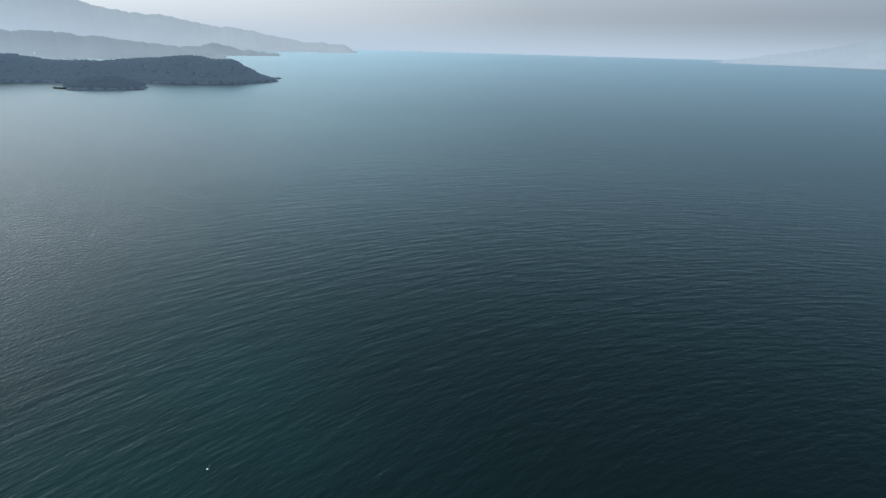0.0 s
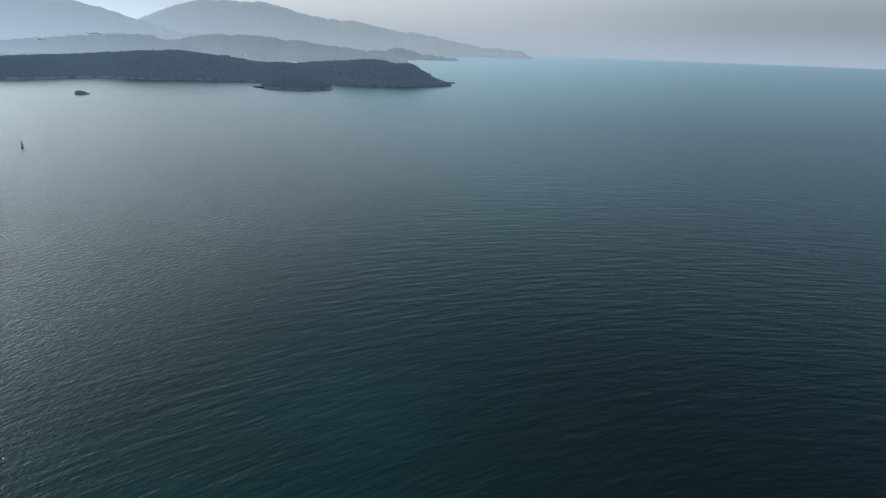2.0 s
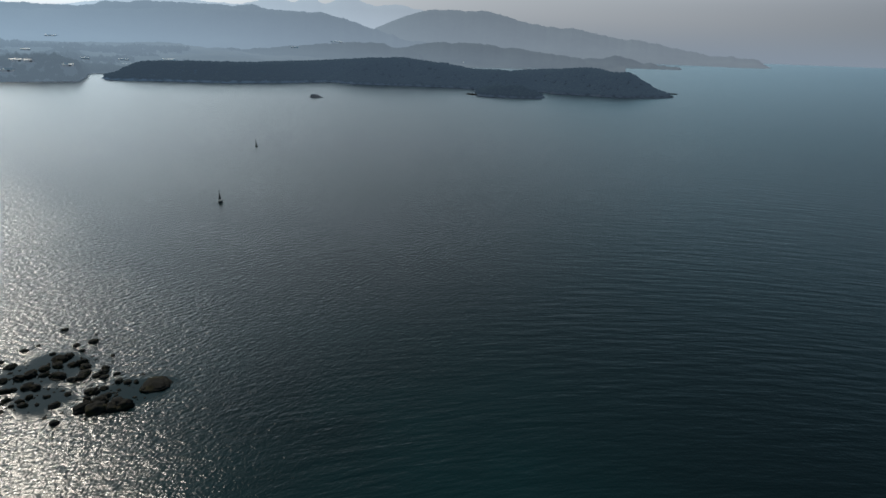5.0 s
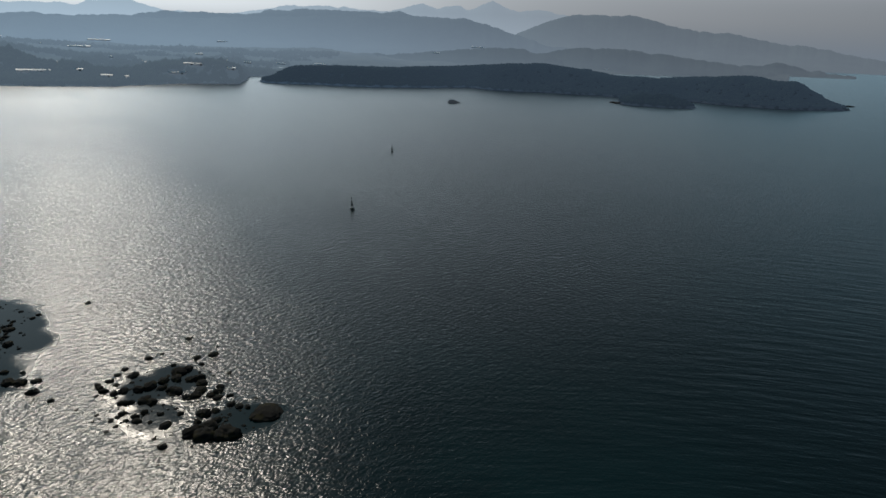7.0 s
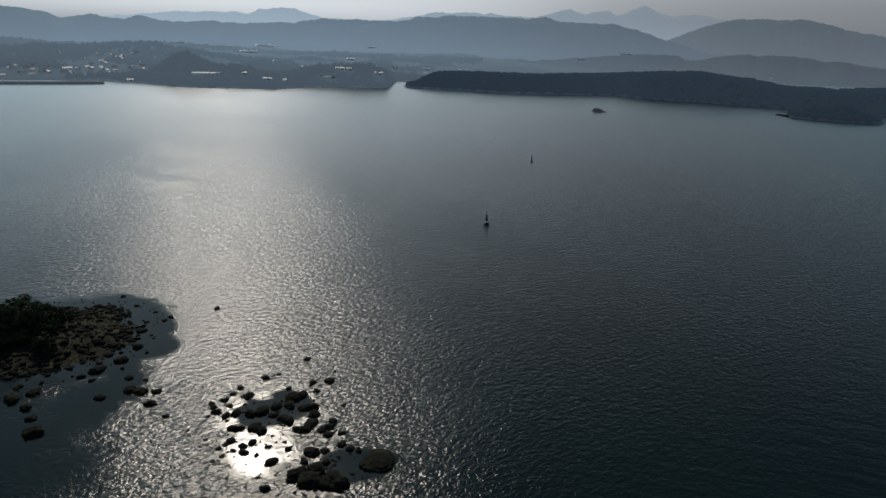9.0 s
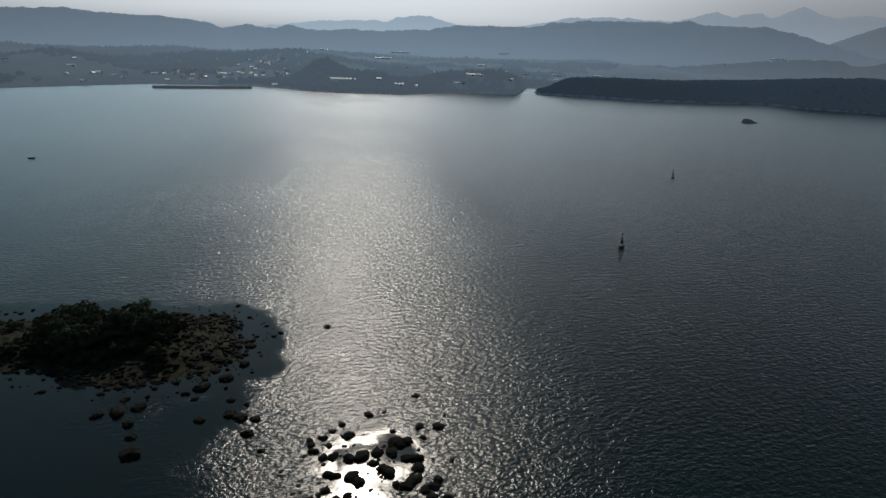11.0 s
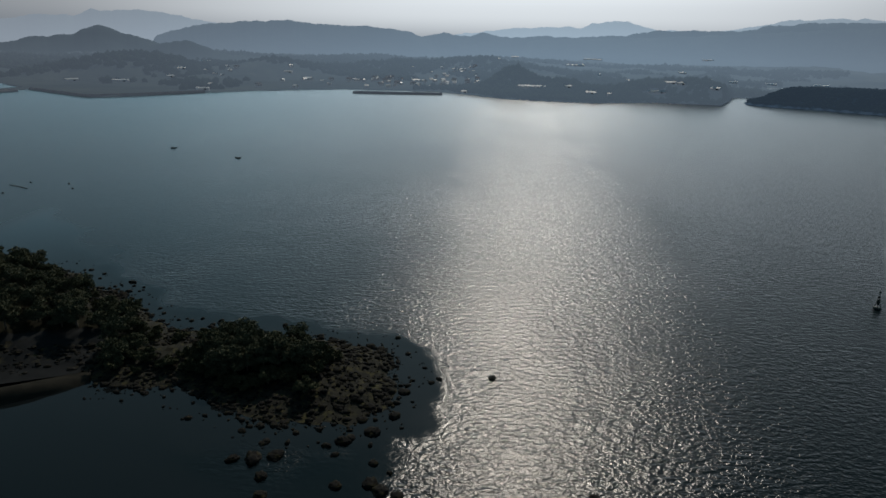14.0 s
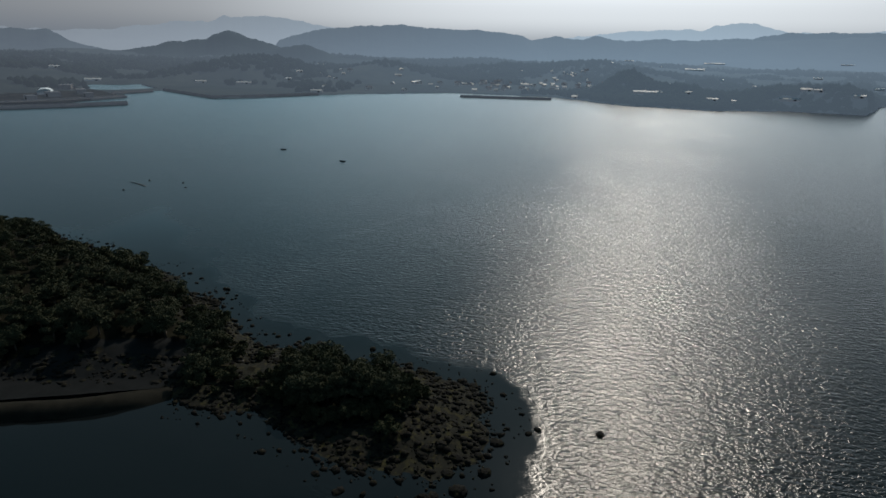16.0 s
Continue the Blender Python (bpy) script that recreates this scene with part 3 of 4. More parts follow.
def tree(name, height, spread, seed, leaf=LEAF, clumps=28, sprays=130):
    rng = np.random.RandomState(seed)
    root = empty(name)
    bm = bmesh.new()
    lean = Vector((rng.uniform(-.12, .12), rng.uniform(-.12, .12), 1))
    for p, q, r0, r1 in ((Vector((0, 0, -0.4)), lean * height * 0.3, 0.26, 0.20), (lean * height * 0.3, lean * height * 0.62, 0.20, 0.11)):
        g = rod_bm(p, q, r0 * height / 8, r1 * height / 8, 10)
        me = bpy.data.meshes.new("tmp")
        g.to_mesh(me)
        g.free()
        bm.from_mesh(me)
        bpy.data.meshes.remove(me)
    part("trunk", bm, BARK, root, smooth=True)
    tips = []
    for k in range(4):
        a = k * 2.4 + rng.uniform(-.4, .4)
        reach = spread * rng.uniform(0.45, 0.8)
        tip = Vector((math.cos(a) * reach, math.sin(a) * reach, height * rng.uniform(0.5, 0.86)))
        part("limb", rod_bm(lean * height * rng.uniform(0.26, 0.5), tip, 0.1 * height / 8, 0.03, 6), BARK, root, smooth=True)
        tips.append(tip)
    quads = []
    for k in range(clumps):
        if k < len(tips):
            c = tips[k]
        else:
            a, r = rng.uniform(0, 6.28), spread * math.sqrt(rng.rand()) * 0.82
            c = Vector((math.cos(a) * r, math.sin(a) * r, height * (0.93 - 0.55 * (r / spread) ** 2 - 0.42 * rng.rand())))
        s = spread * rng.uniform(0.22, 0.38)
        quads.append(leaf_cloud(c, (s, s, s * 0.72), sprays, 0.27, rng))
    v = np.concatenate(quads)
    v[:, 2] = np.maximum(v[:, 2], 0.5)
    f = np.arange(len(v)).reshape(-1, 4)
    obj("crown", v, f, leaf, False, root)
    return root


def place_trees():
    kinds = [tree("evergreen_tree", 7.2, 3.6, 1), tree("evergreen_tree", 8.6, 4.2, 2), tree("evergreen_tree", 6.2, 3.9, 3), tree("evergreen_tree", 9.6, 4.6, 4)]
    shrubs = [tree("coastal_shrub", 2.6, 2.3, 11, LEAF_PALE, 14, 110), tree("coastal_shrub", 1.8, 1.9, 12, LEAF_PALE, 12, 100)]
    for k in kinds:
        tagged(k, "dense dark green evergreen tree on the wooded islet", "tree", "islet trees")
    for k in shrubs:
        tagged(k, "low olive green shrub on the stony islet shore", "shrub", "islet shrubs")
    rng = np.random.RandomState(5)
    spots = []
    # the clump on the tip
    for k in range(110):
        a, r = rng.uniform(0, 6.28), math.sqrt(rng.rand())
        spots.append((-192.5 + math.cos(a) * r * 7.0, 32.0 + math.sin(a) * r * 10.6, 2.2))
    tries = 0
    while len(spots) < 2200 and tries < 20000:
        tries += 1
        x, y = rng.uniform(-280, -165), rng.uniform(-190, 4)
        d, _ = islet_inside(np.array([x]), np.array([y]))
        if d[0] < 7.5 + 1.5 * math.sin(x * 0.3) or in_mudflat(x, y):
            continue
        spots.append((x, y, 3.1 if y > -50 else 4.7))
    done = []
    for i, (x, y, gap) in enumerate(spots):
        if any((x - a) ** 2 + (y - b) ** 2 < gap * gap for a, b in done):
            continue
        done.append((x, y))
        z = float(islet_height(np.array([x]), np.array([y]))[0])
        k = kinds[i % 4]
        s = rng.uniform(0.62, 0.84)
        o = copy_thing(k, pose(x, y, z - 0.1, 0, 0, rng.uniform(0, 360)) @ Matrix.Scale(s, 4))
        o.scale = (s, s, s * rng.uniform(0.9, 1.1))
    # bushes that close the foot of the clump on the tip
    for k in range(64):
        a = 6.28 * k / 64 + rng.uniform(-.05, .05)
        q = rng.uniform(0.92, 1.16)
        x, y = -192.5 + math.cos(a) * 8.4 * q, 32.0 + math.sin(a) * 12.2 * q
        z = float(islet_height(np.array([x]), np.array([y]))[0])
        if z < 0.5:
            continue
        s = rng.uniform(0.7, 1.1)
        copy_thing(shrubs[k % 2], pose(x, y, z - 0.05, 0, 0, rng.uniform(0, 360))).scale = (s, s, s * 1.15)
    n = 0
    for _ in range(9000):
        x, y = rng.uniform(-290, -165), rng.uniform(-190, 55)
        d, _ = islet_inside(np.array([x]), np.array([y]))
        if 4.5 < d[0] < 10 and (y < 26 or rng.rand() < 0.04) and not in_mudflat(x, y) and n < 230:
            n += 1
            z = float(islet_height(np.array([x]), np.array([y]))[0])
            s = rng.uniform(0.5, 1.2)
            o = copy_thing(shrubs[n % 2], pose(x, y, z - 0.05, 0, 0, rng.uniform(0, 360)))
            o.scale = (s, s, s)
    for k in kinds + shrubs:
        for c in list(k.children):
            bpy.data.objects.remove(c)
        bpy.data.objects.remove(k)


def in_mudflat(x, y):
    """The bare grey flat behind the bank on the lagoon side."""
    t = (-3 * U - y) / (22 * U)
    if not -0.05 < t < 1.6:
        return False
    edge = (-144 + 11 * max(t, 0)) * U
    return edge - 11 * U - 4 < x < edge + 8


place_trees()

# ---- boulders ----
def boulder_meshes():
    out = []
    for k in range(7):
        v, f = ico(4)
        v = lumpy(lumpy(v, 20 + k, 0.3, 1.1), 50 + k, 0.1, 3.5)
        v = v * (1.0, 0.72 + 0.05 * k, 0.55)
        v[:, 2] = np.where(v[:, 2] < -0.22, -0.22 + (v[:, 2] + 0.22) * 0.2, v[:, 2])
        me = bpy.data.meshes.new("boulder")
        me.from_pydata([tuple(p) for p in v], [], [tuple(q) for q in f])
        me.polygons.foreach_set("use_smooth", [True] * len(me.polygons))
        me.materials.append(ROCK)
        out.append(me)
    return out


BOULDERS = boulder_meshes()


def boulder(x, y, size, turn, z=0.0, flat=1.0, label="dark wet boulder standing in the shallow sea", group="reef boulders"):
    ob = new("boulder", BOULDERS[int(abs(x * 13 + y * 7)) % 7])
    ob.matrix_world = pose(x, y, z, 0, 0, turn) @ Matrix.Diagonal((size, size, size * flat, 1))
    return tagged(ob, label, "boulder", group)


# x, y, half length of each stone
REEF_LARGE = [(-117.2, 92.8, 2.8), (-119.6, 80.0, 1.8), (-117.5, 81.4, 2.0), (-115.9, 83.4, 1.4), (-115.4, 85.0, 2.2), (-119.7, 83.1, 1.6), (-124.1, 83.8, 1.3), (-123.7, 85.8, 0.8), (-122.4, 81.9, 0.8),
              (-120.6, 84.9, 0.8), (-124.5, 77.1, 1.1), (-118.7, 74.7, 0.8), (-116.0, 78.6, 0.3), (-124.1, 88.8, 0.8), (-122.5, 89.8, 0.8), (-121.3, 90.9, 0.6), (-117.4, 90.3, 0.8)]
REEF_MIDDLE = [(-139.8, 79.1, 1.3), (-141.7, 85.3, 1.6), (-142.0, 87.1, 1.1), (-145.7, 90.3, 0.9), (-144.9, 93.6, 1.0), (-145.5, 85.4, 0.6), (-142.4, 90.1, 0.6), (-145.9, 77.7, 1.1), (-146.3, 73.4, 0.8),
               (-144.1, 74.1, 0.6), (-146.1, 71.1, 0.8), (-144.8, 71.2, 0.7), (-143.1, 71.4, 0.9), (-141.0, 72.8, 0.9), (-140.9, 74.5, 1.0), (-139.8, 76.9, 1.1), (-140.3, 81.7, 1.1), (-139.6, 84.0, 1.3),
               (-137.6, 86.1, 1.0), (-137.2, 87.5, 1.2), (-134.7, 87.3, 1.1), (-132.5, 86.2, 1.2), (-131.3, 83.5, 1.1), (-131.2, 84.9, 1.1), (-129.8, 88.7, 0.9), (-131.2, 89.7, 0.8), (-127.2, 89.9, 0.7)]
REEF_SMALL = [(-135.4, 93.2, 0.6), (-133.7, 77.5, 1.0), (-135.2, 76.6, 1.2), (-136.5, 73.2, 1.0), (-136.1, 74.5, 0.7), (-135.0, 82.4, 1.4), (-137.6, 80.5, 0.9), (-136.2, 81.7, 0.9), (-131.1, 75.4, 0.8),
              (-130.7, 73.7, 0.8), (-133.1, 72.3, 0.8), (-131.9, 70.0, 0.5), (-132.5, 71.2, 0.5), (-129.0, 73.5, 0.9), (-130.2, 72.1, 0.5), (-127.3, 75.3, 0.5), (-128.7, 77.6, 0.6), (-126.7, 80.4, 0.6),
              (-127.8, 87.8, 0.8), (-129.5, 87.0, 0.8), (-151.4, 82.1, 0.9), (-151.8, 85.0, 0.5), (-149.5, 77.0, 0.7), (-147.9, 75.2, 0.6), (-155.7, 92.1, 0.8), (-148.0, 95.6, 0.4), (-129.6, 70.2, 0.5)]
STRAYS = [(-170.9, 56.8, 1.4), (-169.0, 53.1, 0.9), (-168.1, 52.1, 1.3), (-166.8, 49.4, 0.8), (-164.4, 51.3, 0.7), (-163.8, 41.7, 1.3), (-154.5, 42.0, 1.0), (-149.4, 42.7, 1.6), (-157.6, 57.9, 1.2), (-155.9, 59.7, 1.3),
          (-150.8, 60.9, 1.1), (-162.5, 57.8, 0.8), (-160.2, 60.7, 0.5), (-155.0, 62.3, 0.9), (-145.4, 63.1, 0.6), (-157.0, 52.6, 1.0), (-163.0, 38.3, 1.6), (-162.7, 35.0, 1.1), (-158.6, 40.8, 1.0), (-190.2, 78.9, 0.9), (-175.9, 60.1, 1.1)]


def place_reef():
    rng = np.random.RandomState(3)
    taken = []
    for x, y, s in REEF_LARGE + REEF_MIDDLE + REEF_SMALL + STRAYS:
        low = 0.5 if s > 2.5 else rng.uniform(0.85, 1.15)
        boulder(x, y, s, rng.uniform(0, 360), 0.03, low)
        taken.append((x, y, s))
    n = 0
    while n < 120:
        # pebbles and cobbles between the stones, most of them awash
        cx, cy, wx, wy = ((-139, 80, 5.5, 6.5), (-120, 85, 3.5, 4.5), (-131, 76, 5, 5))[n % 3]
        x, y = rng.normal(cx, wx), rng.normal(cy, wy)
        s = 0.14 + 0.3 * rng.rand() ** 2
        if any((x - a) ** 2 + (y - b) ** 2 < (0.75 * (s + c)) ** 2 for a, b, c in taken):
            continue
        taken.append((x, y, s))
        boulder(x, y, s, rng.uniform(0, 360), 0.02, 0.5)
        n += 1


place_reef()


def place_shore_stones():
    rng = np.random.RandomState(9)
    n, small = 0, []
    xs, ys = rng.uniform(-285, -160, 90000), rng.uniform(-150, 72, 90000)
    rim = blob_dist(xs, ys, ISLET)[0]
    rim = (rim > -12) & (rim < 25)
    xs, ys = xs[rim], ys[rim]
    for x, y, d, z in zip(xs, ys, islet_inside(xs, ys)[0], islet_height(xs, ys)):
        if not -7 < d < (20 if y > 30 else 10) or (y < 0 and x > -195 and d < 1):
            continue
        if d < -1.5 and rng.rand() > 0.10:
            continue
        s = 0.16 + 0.75 * rng.rand() ** 3.2
        if s > 0.5 and n < 112 and y > -40:
            n += 1
            boulder(x, y, s * 1.25, rng.uniform(0, 360), max(z, 0.0) + 0.05 * s, 0.8, "dark brown boulder on the islet's stony shore", "shore boulders")
        elif len(small) < 9000:
            small.append((x, y, max(z, 0) + 0.05, s, s * rng.uniform(0.6, 1), s * rng.uniform(0.35, 0.6), rng.uniform(0, 6.28)))
    kinds = [(lumpy(ico(1)[0], 40 + k, 0.5, 1.2), ico(1)[1]) for k in range(5)]
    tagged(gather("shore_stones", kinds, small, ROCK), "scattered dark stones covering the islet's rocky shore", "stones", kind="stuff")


place_shore_stones()


def build_bank():
    """Low grassy bank that closes the lagoon, with a grey flat behind it."""
    verts, n = [], 60
    prof = ((-3.4, -0.4), (-2.8, 0.7), (-2.0, 1.5), (-1.1, 1.9), (-0.2, 1.95), (0.8, 1.5), (2.2, 0.9), (3.4, 0.4))
    for k in range(n):
        t = k / (n - 1)
        cx, cy = (-144 + 14 * t + 1.2 * math.sin(t * 5)) * U, (-1 - 26 * t) * U
        for a, h in prof:
            w = 0.35 * noise.noise(Vector((cx * 0.3, cy * 0.3, a)))
            verts.append((cx - a * 0.88 + 0.6 * w, cy + a * -0.35, h * min(1, 0.35 + t * 2.2) + 0.5 * w))
    ob = obj("grass_bank", verts, grid_faces(n, len(prof)), DRY_GRASS)
    tagged(ob, "low brown grassy bank along the lagoon edge", "bank", kind="structure")
    xs, ys = np.linspace(-1, 1, 24), np.linspace(0, 1, 30)
    gx, gy = np.meshgrid(xs, ys, indexing="ij")
    cx = (-148 - 3 + 10 * gy) * U + gx * 9.0
    cy = (-3 - 26 * gy) * U
    z = np.maximum(islet_height(cx, cy) + 0.1, 0.55 + 0.06 * wobble(cx, cy, 5, 4))
    ob = obj("mud_flat", np.c_[cx.ravel(), cy.ravel(), z.ravel()], grid_faces(24, 30), MUD)
    tagged(ob, "smooth grey mud flat behind the grassy bank", "mud flat", kind="structure")


build_bank()


# ---- the wooded headland across the bay: x, y, half width, height of the land ----
HEADLAND = [[(x * U, y * U, r * U, h * U) for x, y, r, h in chain] for chain in (
    ((-251, 798, 9, 5), (-257, 785, 22, 13), (-279, 776, 42, 17), (-310, 773, 66, 21), (-340, 771, 72, 24), (-384, 773, 60, 21), (-416, 724, 55, 17), (-468, 716, 62, 16), (-517, 700, 68, 23), (-554, 675, 66, 27),
     (-579, 650, 70, 24), (-649, 644, 66, 19), (-685, 502, 72, 15), (-724, 412, 40, 16)),
    ((-344, 615, 22, 11), (-366, 608, 23, 11), (-392, 650, 24, 8)))]


def headland_height(x, y):
    z = np.full(np.shape(x), -3.0)
    w = 10 * wobble(x, y, 60, 11) + 4 * wobble(x, y, 16, 12)
    for chain in HEADLAND:
        d, top = blob_dist(x, y, chain)
        d = d + w * 0.8
        z = np.maximum(z, np.where(d > 0, 2.5 + top * smooth_step(-4, 46 + 0.5 * top, d) * (1 + 0.10 * wobble(x, y, 80, 13)), d * 0.5))
    return z


def build_headland():
    xs, ys = np.arange(-1080, -300, 7.0), np.arange(460, 1160, 7.0)
    gx, gy = np.meshgrid(xs, ys, indexing="ij")
    z = headland_height(gx, gy)
    f = grid_faces(len(xs), len(ys))
    f = f[z.ravel()[f].max(1) > -2.5]
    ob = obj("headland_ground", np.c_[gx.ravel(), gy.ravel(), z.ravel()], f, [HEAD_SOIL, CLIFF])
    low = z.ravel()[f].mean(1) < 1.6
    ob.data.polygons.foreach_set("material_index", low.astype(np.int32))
    tagged(ob, "long wooded headland with a pale rocky waterline", "headland", kind="structure")
    rng = np.random.RandomState(21)
    base = [(lumpy(ico(2)[0], 60 + k, 0.45, 1.6), ico(2)[1]) for k in range(5)]
    px, py = rng.uniform(-1080, -310, 90000), rng.uniform(470, 1150, 90000)
    pz = headland_height(px, py)
    ok = np.where(pz > 3.0)[0][:18000]
    places = [(px[i], py[i], pz[i] + 0.8, s, s * rng.uniform(.8, 1.1), s * rng.uniform(.45, .65), rng.uniform(0, 6.28)) for i in ok for s in (rng.uniform(2.4, 4.0),)]
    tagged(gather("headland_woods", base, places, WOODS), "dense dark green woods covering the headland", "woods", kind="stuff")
    # rocks off the points
    for x, y, s, t in ((-250, 842, 4.5, 20), (-254, 834, 5, 70), (-388, 590, 4, 0), (-381, 588, 4.5, 40)):
        ob = new("sea_rock", BOULDERS[int(s) % 7])
        ob.matrix_world = pose(x * U, y * U, 0.4, 0, 0, t) @ Matrix.Diagonal((s * U, s * U * 0.8, s * 0.55, 1))
        tagged(ob, "low dark rock off the wooded headland's point", "rock", "headland rocks")


build_headland()

# ---- mainland coast with the town; polar about the middle of the walk ----
HUB = Vector((-35 * U, 40 * U, 0))
COAST_LINE = [(x * U, y * U) for x, y in (
    (-420, -460), (-560, -430), (-640, -385), (-692, -365), (-622, -268), (-645, -240), (-705, -196), (-808, -70), (-800, 40), (-746, 92), (-710, 122), (-690, 200),
    (-720, 272), (-702, 330), (-755, 362), (-830, 400), (-832, 455), (-900, 560), (-960, 800), (-900, 1050), (-800, 1300))]


def polar(x, y):
    return np.degrees(np.arctan2(-(x - HUB.x), y - HUB.y)), np.hypot(x - HUB.x, y - HUB.y)


_ca, _cr = zip(*sorted((float(polar(x, y)[0]), float(polar(x, y)[1])) for x, y in COAST_LINE))
KNOLLS = [(83.4, 1010, 52, 30), (79.5, 985, 75, 20), (72, 1000, 100, 17), (67.5, 985, 70, 18), (116.3, 1290, 120, 24), (113.2, 1330, 110, 18),
          (96, 1450, 170, 20), (104, 1350, 150, 24), (88, 1500, 200, 24)]


def coast_height(x, y):
    az, r = polar(x, y)
    inland = r - np.interp(az, _ca, _cr) + 7 * wobble(x, y, 40, 15)
    z = np.where(inland > 0, 1.8 + 0.010 * inland + 16 * smooth_step(150, 1050, inland), inland * 0.4)
    for a, d, w, h in KNOLLS:
        cx, cy = HUB.x - math.sin(radians(a)) * d, HUB.y + math.cos(radians(a)) * d
        z = z + np.where(inland > 4, h * np.exp(-((x - cx) ** 2 + (y - cy) ** 2) / (0.72 * w) ** 2), 0) * smooth_step(4, 40, inland)
    return z + np.where(inland > 10, 13 * wobble(x, y, 300, 16) + 1.5 * wobble(x, y, 30, 17), 0) * smooth_step(10, 120, inland)


# x, y, height of the ground, length across the view
HILL_TUNNELS = [(-3181, 395, 31, 43), (-2874, 700, 31, 80), (-1866, 424, 29.5, 50), (-2744, 1148, 40, 45), (-1468, 386, 19, 38), (-1403, 620, 21, 23), (-1386, 652, 13, 21), (-1635, 640, 18.6, 19),
                (-1445, 764, 9.2, 22), (-1651, 1428, 35, 24), (-2138, 2083, 54, 60), (-1226, 1767, 9, 29), (-1440, 868, 4, 30), (-1457, -448, 26.5, 27), (-1385, -424, 27, 23), (-1911, 350, 36, 12)]
SHORE_SHEDS = [(-992, 192, 17, 40), (-972, 383, 29, 15), (-957, 360, 16, 26), (-958, 268, 11.5, 14), (-947, 292, 11.5, 8), (-942, 433, 27, 13), (-1012, 94, 6, 8), (-980, 239, 17.5, 12), (-959, 392, 26, 11),
               (-972, 448, 28.5, 11), (-1323, 420, 16.6, 10), (-1075, -800, 18, 18), (-991, -659, 2.6, 24), (-1060, -514, 2, 18), (-1188, -394, 21, 14), (-1066, -441, 2.5, 30), (-1117, -384, 6.3, 10),
               (-1048, -295, 6, 8), (-941, -265, 2.5, 17), (-1262, -227, 14.6, 14)]
CLEARED = [(*polar(x, y), w) for x, y, _, w in HILL_TUNNELS + SHORE_SHEDS]


def cleared(a, d):
    """Open ground on and in front of the sheds and greenhouses."""
    return any(-16 < d - q < 7 and abs(a - p) * d * 0.0175 < w / 2 + 1 for p, q, w in CLEARED)


def build_coast():
    az = np.arange(20, 150, 0.3)
    rr = np.r_[np.arange(600, 1120, 8), np.arange(1120, 2300, 28)]
    ga, gr = np.meshgrid(np.radians(az), rr, indexing="ij")
    x, y = HUB.x - np.sin(ga) * gr, HUB.y + np.cos(ga) * gr
    z = coast_height(x, y)
    f = grid_faces(len(az), len(rr))
    f = f[z.ravel()[f].max(1) > -3]
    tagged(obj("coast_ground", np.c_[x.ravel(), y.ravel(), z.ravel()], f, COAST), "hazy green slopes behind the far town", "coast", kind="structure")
    rng = np.random.RandomState(33)
    base = [(lumpy(ico(1)[0], 80 + k, 0.4, 1.5), ico(1)[1]) for k in range(5)]
    places = []
    while len(places) < 13000:
        a, d = rng.uniform(58, 138), rng.uniform(700, 2000)
        px, py = HUB.x - math.sin(radians(a)) * d, HUB.y + math.cos(radians(a)) * d
        h = float(coast_height(np.array([px]), np.array([py]))[0])
        wood = noise.noise(Vector((px / 130, py / 130, 3.3))) + 0.022 * (h - 14)
        if h < 1.9 or cleared(a, d) or wood < -0.15 + 0.3 * rng.rand() - (0.35 if a < 84 and d < 1050 else 0):
            continue
        s = rng.uniform(3.5, 7.5)
        places.append((px, py, h + 1.5, s, s, s * rng.uniform(.7, 1.1), rng.uniform(0, 6.28)))
    # trees down to the waterline on the near points of the far shore
    while len(places) < 16500:
        a = rng.uniform(61, 86)
        d = float(np.interp(a, _ca, _cr)) + rng.uniform(2, 130) ** 1.0
        px, py = HUB.x - math.sin(radians(a)) * d, HUB.y + math.cos(radians(a)) * d
        h = float(coast_height(np.array([px]), np.array([py]))[0])
        if h < 0.6 or cleared(a, d):
            continue
        s = rng.uniform(2.6, 5.2)
        places.append((px, py, h + 1.0, s, s, s * rng.uniform(.7, 1.1), rng.uniform(0, 6.28)))
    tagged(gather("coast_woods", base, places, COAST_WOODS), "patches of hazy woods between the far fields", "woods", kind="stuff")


build_coast()


# ---- the far ranges: azimuth, height of the crest above eye level, both in degrees ----
def build_range(name, r0, depth, crest, material, seed, label):
    """A ridge of land with a front slope, spurs and a back slope."""
    a0, a1 = crest[0][0], crest[-1][0]
    az = np.arange(a0, a1, 0.12)
    el = np.interp(az, [c[0] for c in crest], [c[1] for c in crest])
    el = el + 0.15 * np.array([noise.fractal(Vector((a * 0.5, seed, 0)), 0.6, 2.1, 6) for a in az])
    fade = smooth_step(a0, a0 + 1.5, az) * smooth_step(a1, a1 - 1.5, az)
    top = (66 + (r0 + depth * 0.55) * np.tan(np.radians(el))) * fade
    prof = np.array([(0, 0.0), (.1, .10), (.2, .25), (.3, .46), (.4, .70), (.48, .89), (.55, 1.0), (.64, .93), (.8, .5), (1, 0)])
    rows = []
    for q, hh in prof:
        r = r0 + depth * q
        spur = np.array([noise.fractal(Vector((a * 0.45, q * 3.5, seed * 3.3)), 0.7, 2.1, 4) for a in az])
        z = top * np.clip(hh + 0.06 * spur * (1 - abs(hh - 0.5) * 2), 0, 1) - 6 * (1 - hh)
        rows.append(np.c_[HUB.x - np.sin(np.radians(az)) * r, HUB.y + np.cos(np.radians(az)) * r, z])
    v = np.stack(rows, 1).reshape(-1, 3)
    return tagged(obj(name, v, grid_faces(len(az), len(prof)), material), label, "hills", kind="structure")


